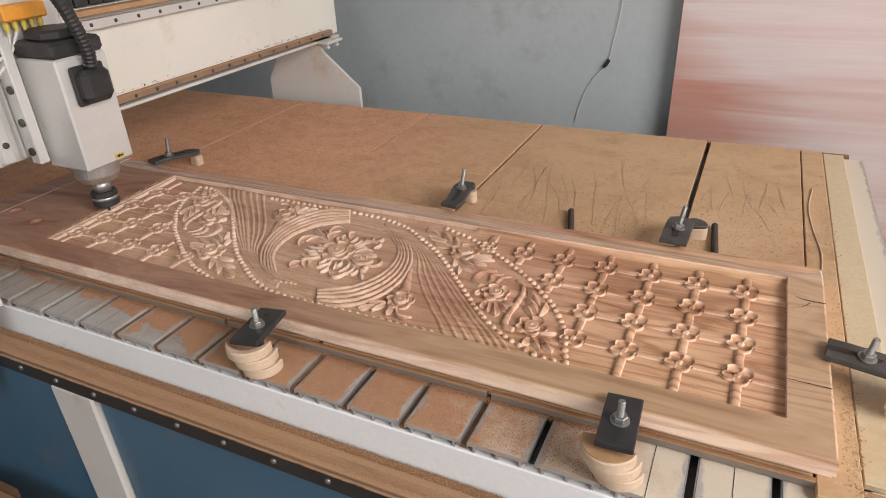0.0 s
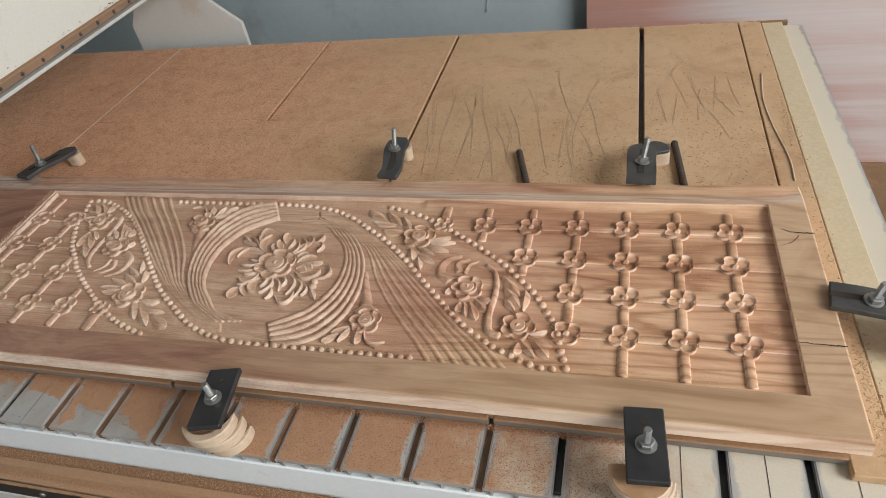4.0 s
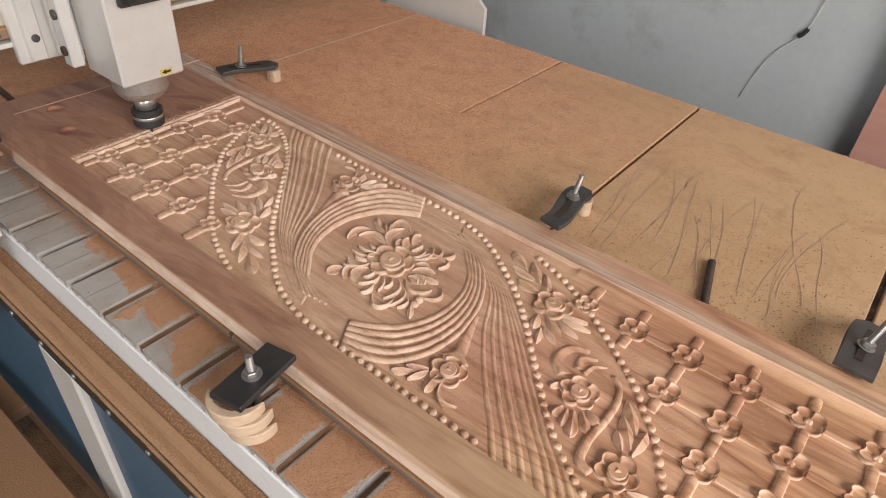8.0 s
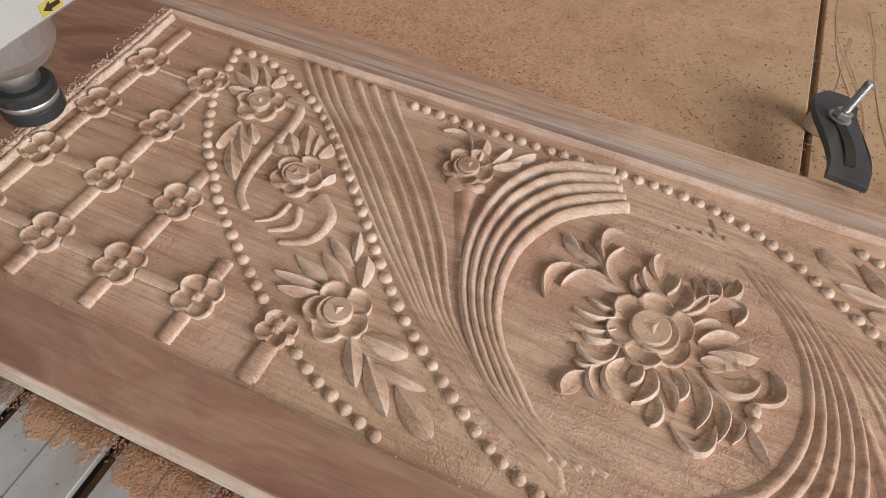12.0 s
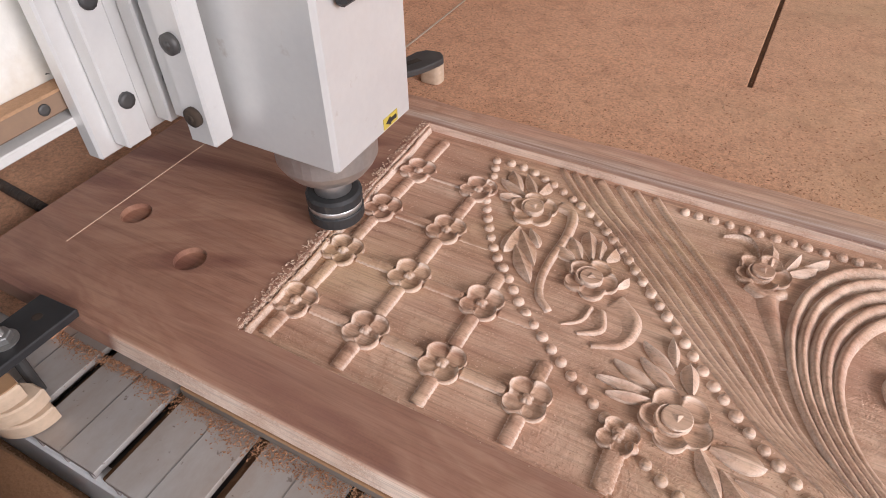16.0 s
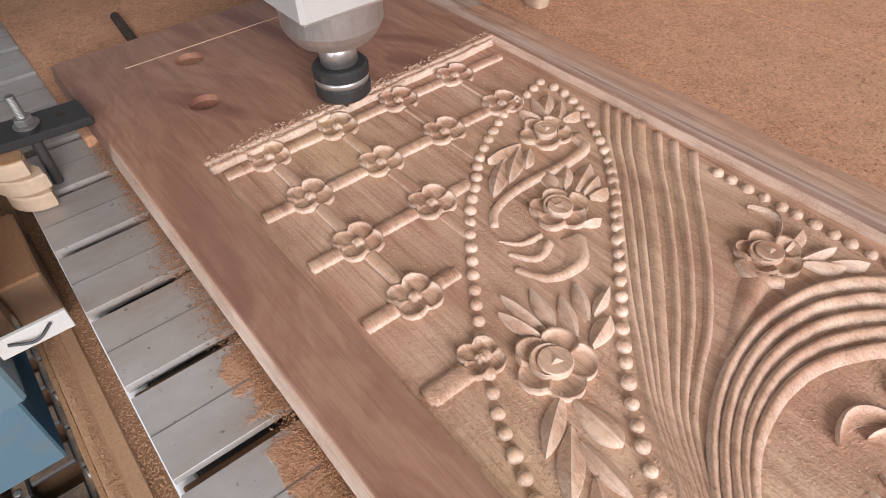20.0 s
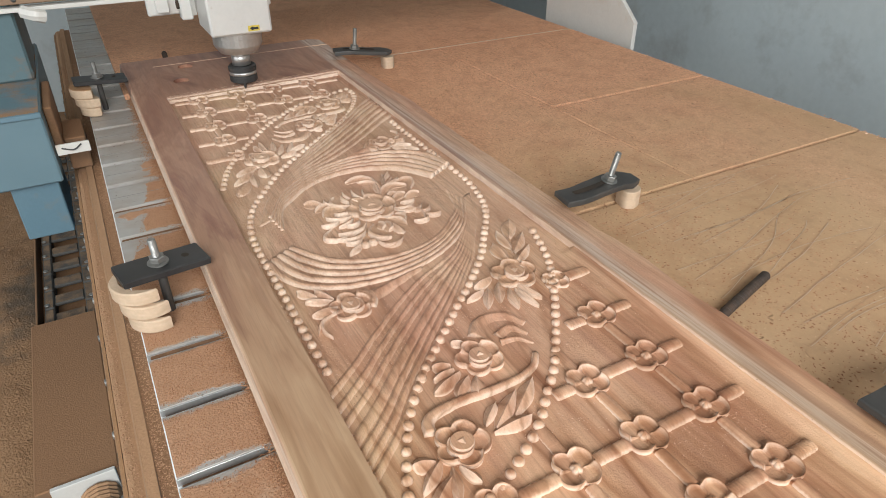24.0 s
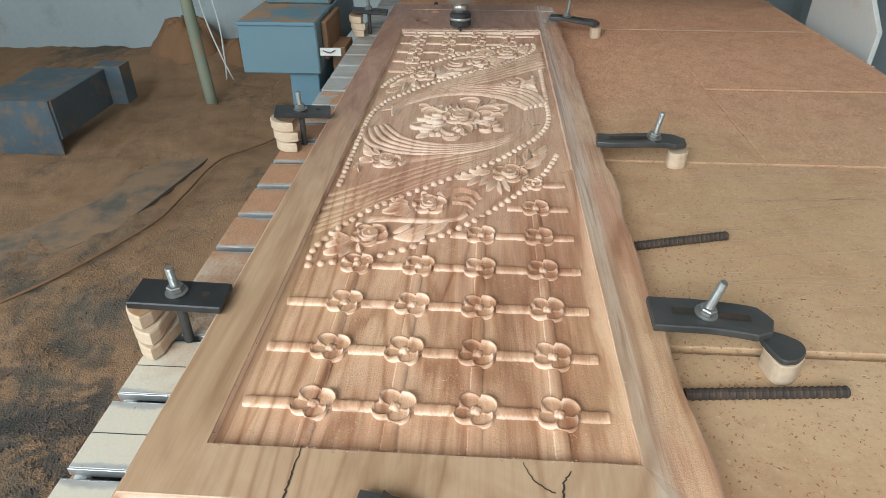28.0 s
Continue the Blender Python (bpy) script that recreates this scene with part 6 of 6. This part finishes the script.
def foot_spot(r):
    """Dust swept against the foot of the panel, in uneven heaps."""
    x = r.uniform(-0.62, 0.62)
    reach = 0.003 + 0.010 * max(0.0, noise.noise((x * 14, 0.0, 3.0)) + 0.35 - max(0.0, x) * 0.9)
    y = -0.2215 - abs(r.gauss(0, reach))
    return x, y, 0.7934 + max(0.0, 0.005 * (1 - (-0.2215 - y) / max(reach * 1.3, 0.001))) * r.random()


def on_rail(r):
    x = r.uniform(-1.2, 0.95)
    if r.random() < 0.72:
        return x, r.uniform(-0.326, -0.3035), 0.7240 + 0.003 * max(0.0, noise.noise((x * 9, 1.0, 0.0)))
    return x, r.uniform(-0.344, -0.3345), 0.7225


solid("sawdust_on_rail", crumbs(26000, on_rail, 0.0008, 37), RAILDUST, "brown sawdust lying along the rail and channel", "sawdust", kind="stuff")
solid("sawdust_on_bed", crumbs(30000, on_bed, 0.0011, 31), DUST, "brown sawdust strewn over the fibreboard", "sawdust", kind="stuff")
solid("sawdust_on_strips", crumbs(24000, on_strips, 0.0006, 32), DUST, "sawdust lying on the bed strips", "sawdust", kind="stuff")
solid("sawdust_in_carving", crumbs(60000, on_carving, 0.00055, 33), CARVEDUST, "fine sawdust caught in the carving", "sawdust", kind="stuff")
solid("sawdust_drift", crumbs(12000, foot_spot, 0.0007, 34), DUST, "drift of sawdust along the panel foot", "sawdust", kind="stuff")


def in_bands(r):
    k, t = r.random() * (len(BAND_L) - 1.001), r.random()
    i, g = int(k), k - int(k)
    a = [BAND_L[i][j] + (BAND_L[i + 1][j] - BAND_L[i][j]) * g for j in (0, 1)]
    b = [BAND_R[i][j] + (BAND_R[i + 1][j] - BAND_R[i][j]) * g for j in (0, 1)]
    p = (a[0] + (b[0] - a[0]) * t, a[1] + (b[1] - a[1]) * t)
    if r.random() < 0.08:
        p = twin(p)
    return CU + p[0], CV + p[1], ZF + 0.0002


solid("sawdust_between_ridges", crumbs(17000, in_bands, 0.0006, 36), BANDDUST, "brown sawdust lying between the carved ridges", "sawdust", kind="stuff")


def on_floor(r):
    x, y = (r.uniform(-2.5, 0.6), r.uniform(-2.6, -0.42)) if r.random() < 0.4 else (r.gauss(0.15, 0.45), -0.42 - abs(r.gauss(0, 0.5)))
    if noise.noise((x * 4, y * 4, 7.0)) < r.uniform(-0.4, 0.25):
        return None
    return x, y, heap(x, y)


solid("floor_shavings", crumbs(18000, on_floor, 0.0040, 35), DIRT, "wood shavings scattered on the floor", "sawdust", kind="stuff")

# ---------- things on the floor beyond the machine
HOUSING = plain("grey_blue_sheet", (0.075, 0.105, 0.13), (0.11, 0.145, 0.17), 5, 0.5, grime=(0.22, 0.14, 0.085), grime_at=0.6)
pole = thing("pole", (-1.72, -1.24, FLOOR), "greenish metal pole standing in the sawdust", "pole")
part("shaft", tube([(-1.72, -1.24, 0.10), (-1.725, -1.285, 0.9), (-1.73, -1.36, 2.2), (-1.735, -1.42, 3.24)], 0.026, 14), GREENPOLE, pole, smooth=True)
for k, (dx, dy) in enumerate(((0.03, 0.035), (0.025, 0.05))):
    part("wire", tube([(-1.72 + dx, -1.36 + dy, 2.2), (-1.70 + dx, -1.27 + dy, 1.1), (-1.70 + dx, -1.22 + dy + 0.04 * k, 0.62), (-1.69 + dx, -1.17 + dy, 0.42), (-1.67, -1.10 - 0.03 * k, 0.30)], 0.004, 6, 40), WIRE, pole, "thin wire tied to the pole", smooth=True)
chan = thing("sheet_metal_bracket", (-1.40, -1.72, FLOOR), "bent grey-blue sheet metal housing lying on the floor", "metal sheet")
part("front", box(-1.19, -1.95, 0.135, -1.180, -1.66, 0.36, 0.001), HOUSING, chan)
part("side", box(-1.60, -1.660, 0.20, -1.191, -1.652, 0.36, 0.001), HOUSING, chan)
part("top", box(-1.60, -1.95, 0.352, -1.191, -1.661, 0.360, 0.001), HOUSING, chan)
part("end", box(-1.690, -1.70, 0.20, -1.601, -1.58, 0.37, 0.001), HOUSING, chan)
for k, (x, y, r, h) in enumerate(((-2.42, -1.62, 0.22, 0.26), (-2.30, -1.28, 0.13, 0.18))):
    v, f = polar(lambda a: r * (1 + 0.12 * math.sin(3 * a + k) + 0.06 * math.sin(7 * a)), lambda q, a: h * (1 - q ** 3.0) * (0.9 + 0.1 * math.sin(5 * a + 9 * q)), 10, 30)
    solid("sawdust_sack", ([(x + a, y + b, FLOOR + 0.01 + c) for a, b, c in v], f), DUSTYBROWN, "slumped dusty sack of sawdust by the wall", "sack", smooth=True)
solid("floor_board", prism([(-1.24, -1.27), (-1.20, -1.06), (-0.62, -1.16), (-0.30, -1.42), (-0.40, -1.60), (-0.80, -1.33)], FLOOR - 0.02, FLOOR + 0.009, 0.002), dusty("dusty_grey_board", (0.13, 0.112, 0.09), (0.18, 0.15, 0.12), 0.85, dust=(0.33, 0.205, 0.12), level=0.74, scale=7), "dusty grey board half buried in the floor sawdust", "board")
solid("floor_cord", tube([(-1.60, -0.80, 0.165), (-1.34, -0.84, 0.16), (-1.13, -0.99, 0.16), (-0.85, -1.02, 0.155), (-0.65, -1.04, 0.155), (-0.39, -1.15, 0.155), (-0.20, -1.28, 0.15), (0.05, -1.5, 0.15)], 0.0045, 8, 140, lambda k: 1 + 0.25 * noise.noise((k * 0.7, 3, 0))), DUSTYBROWN, "dusty cord lying across the floor", "cord", smooth=True)
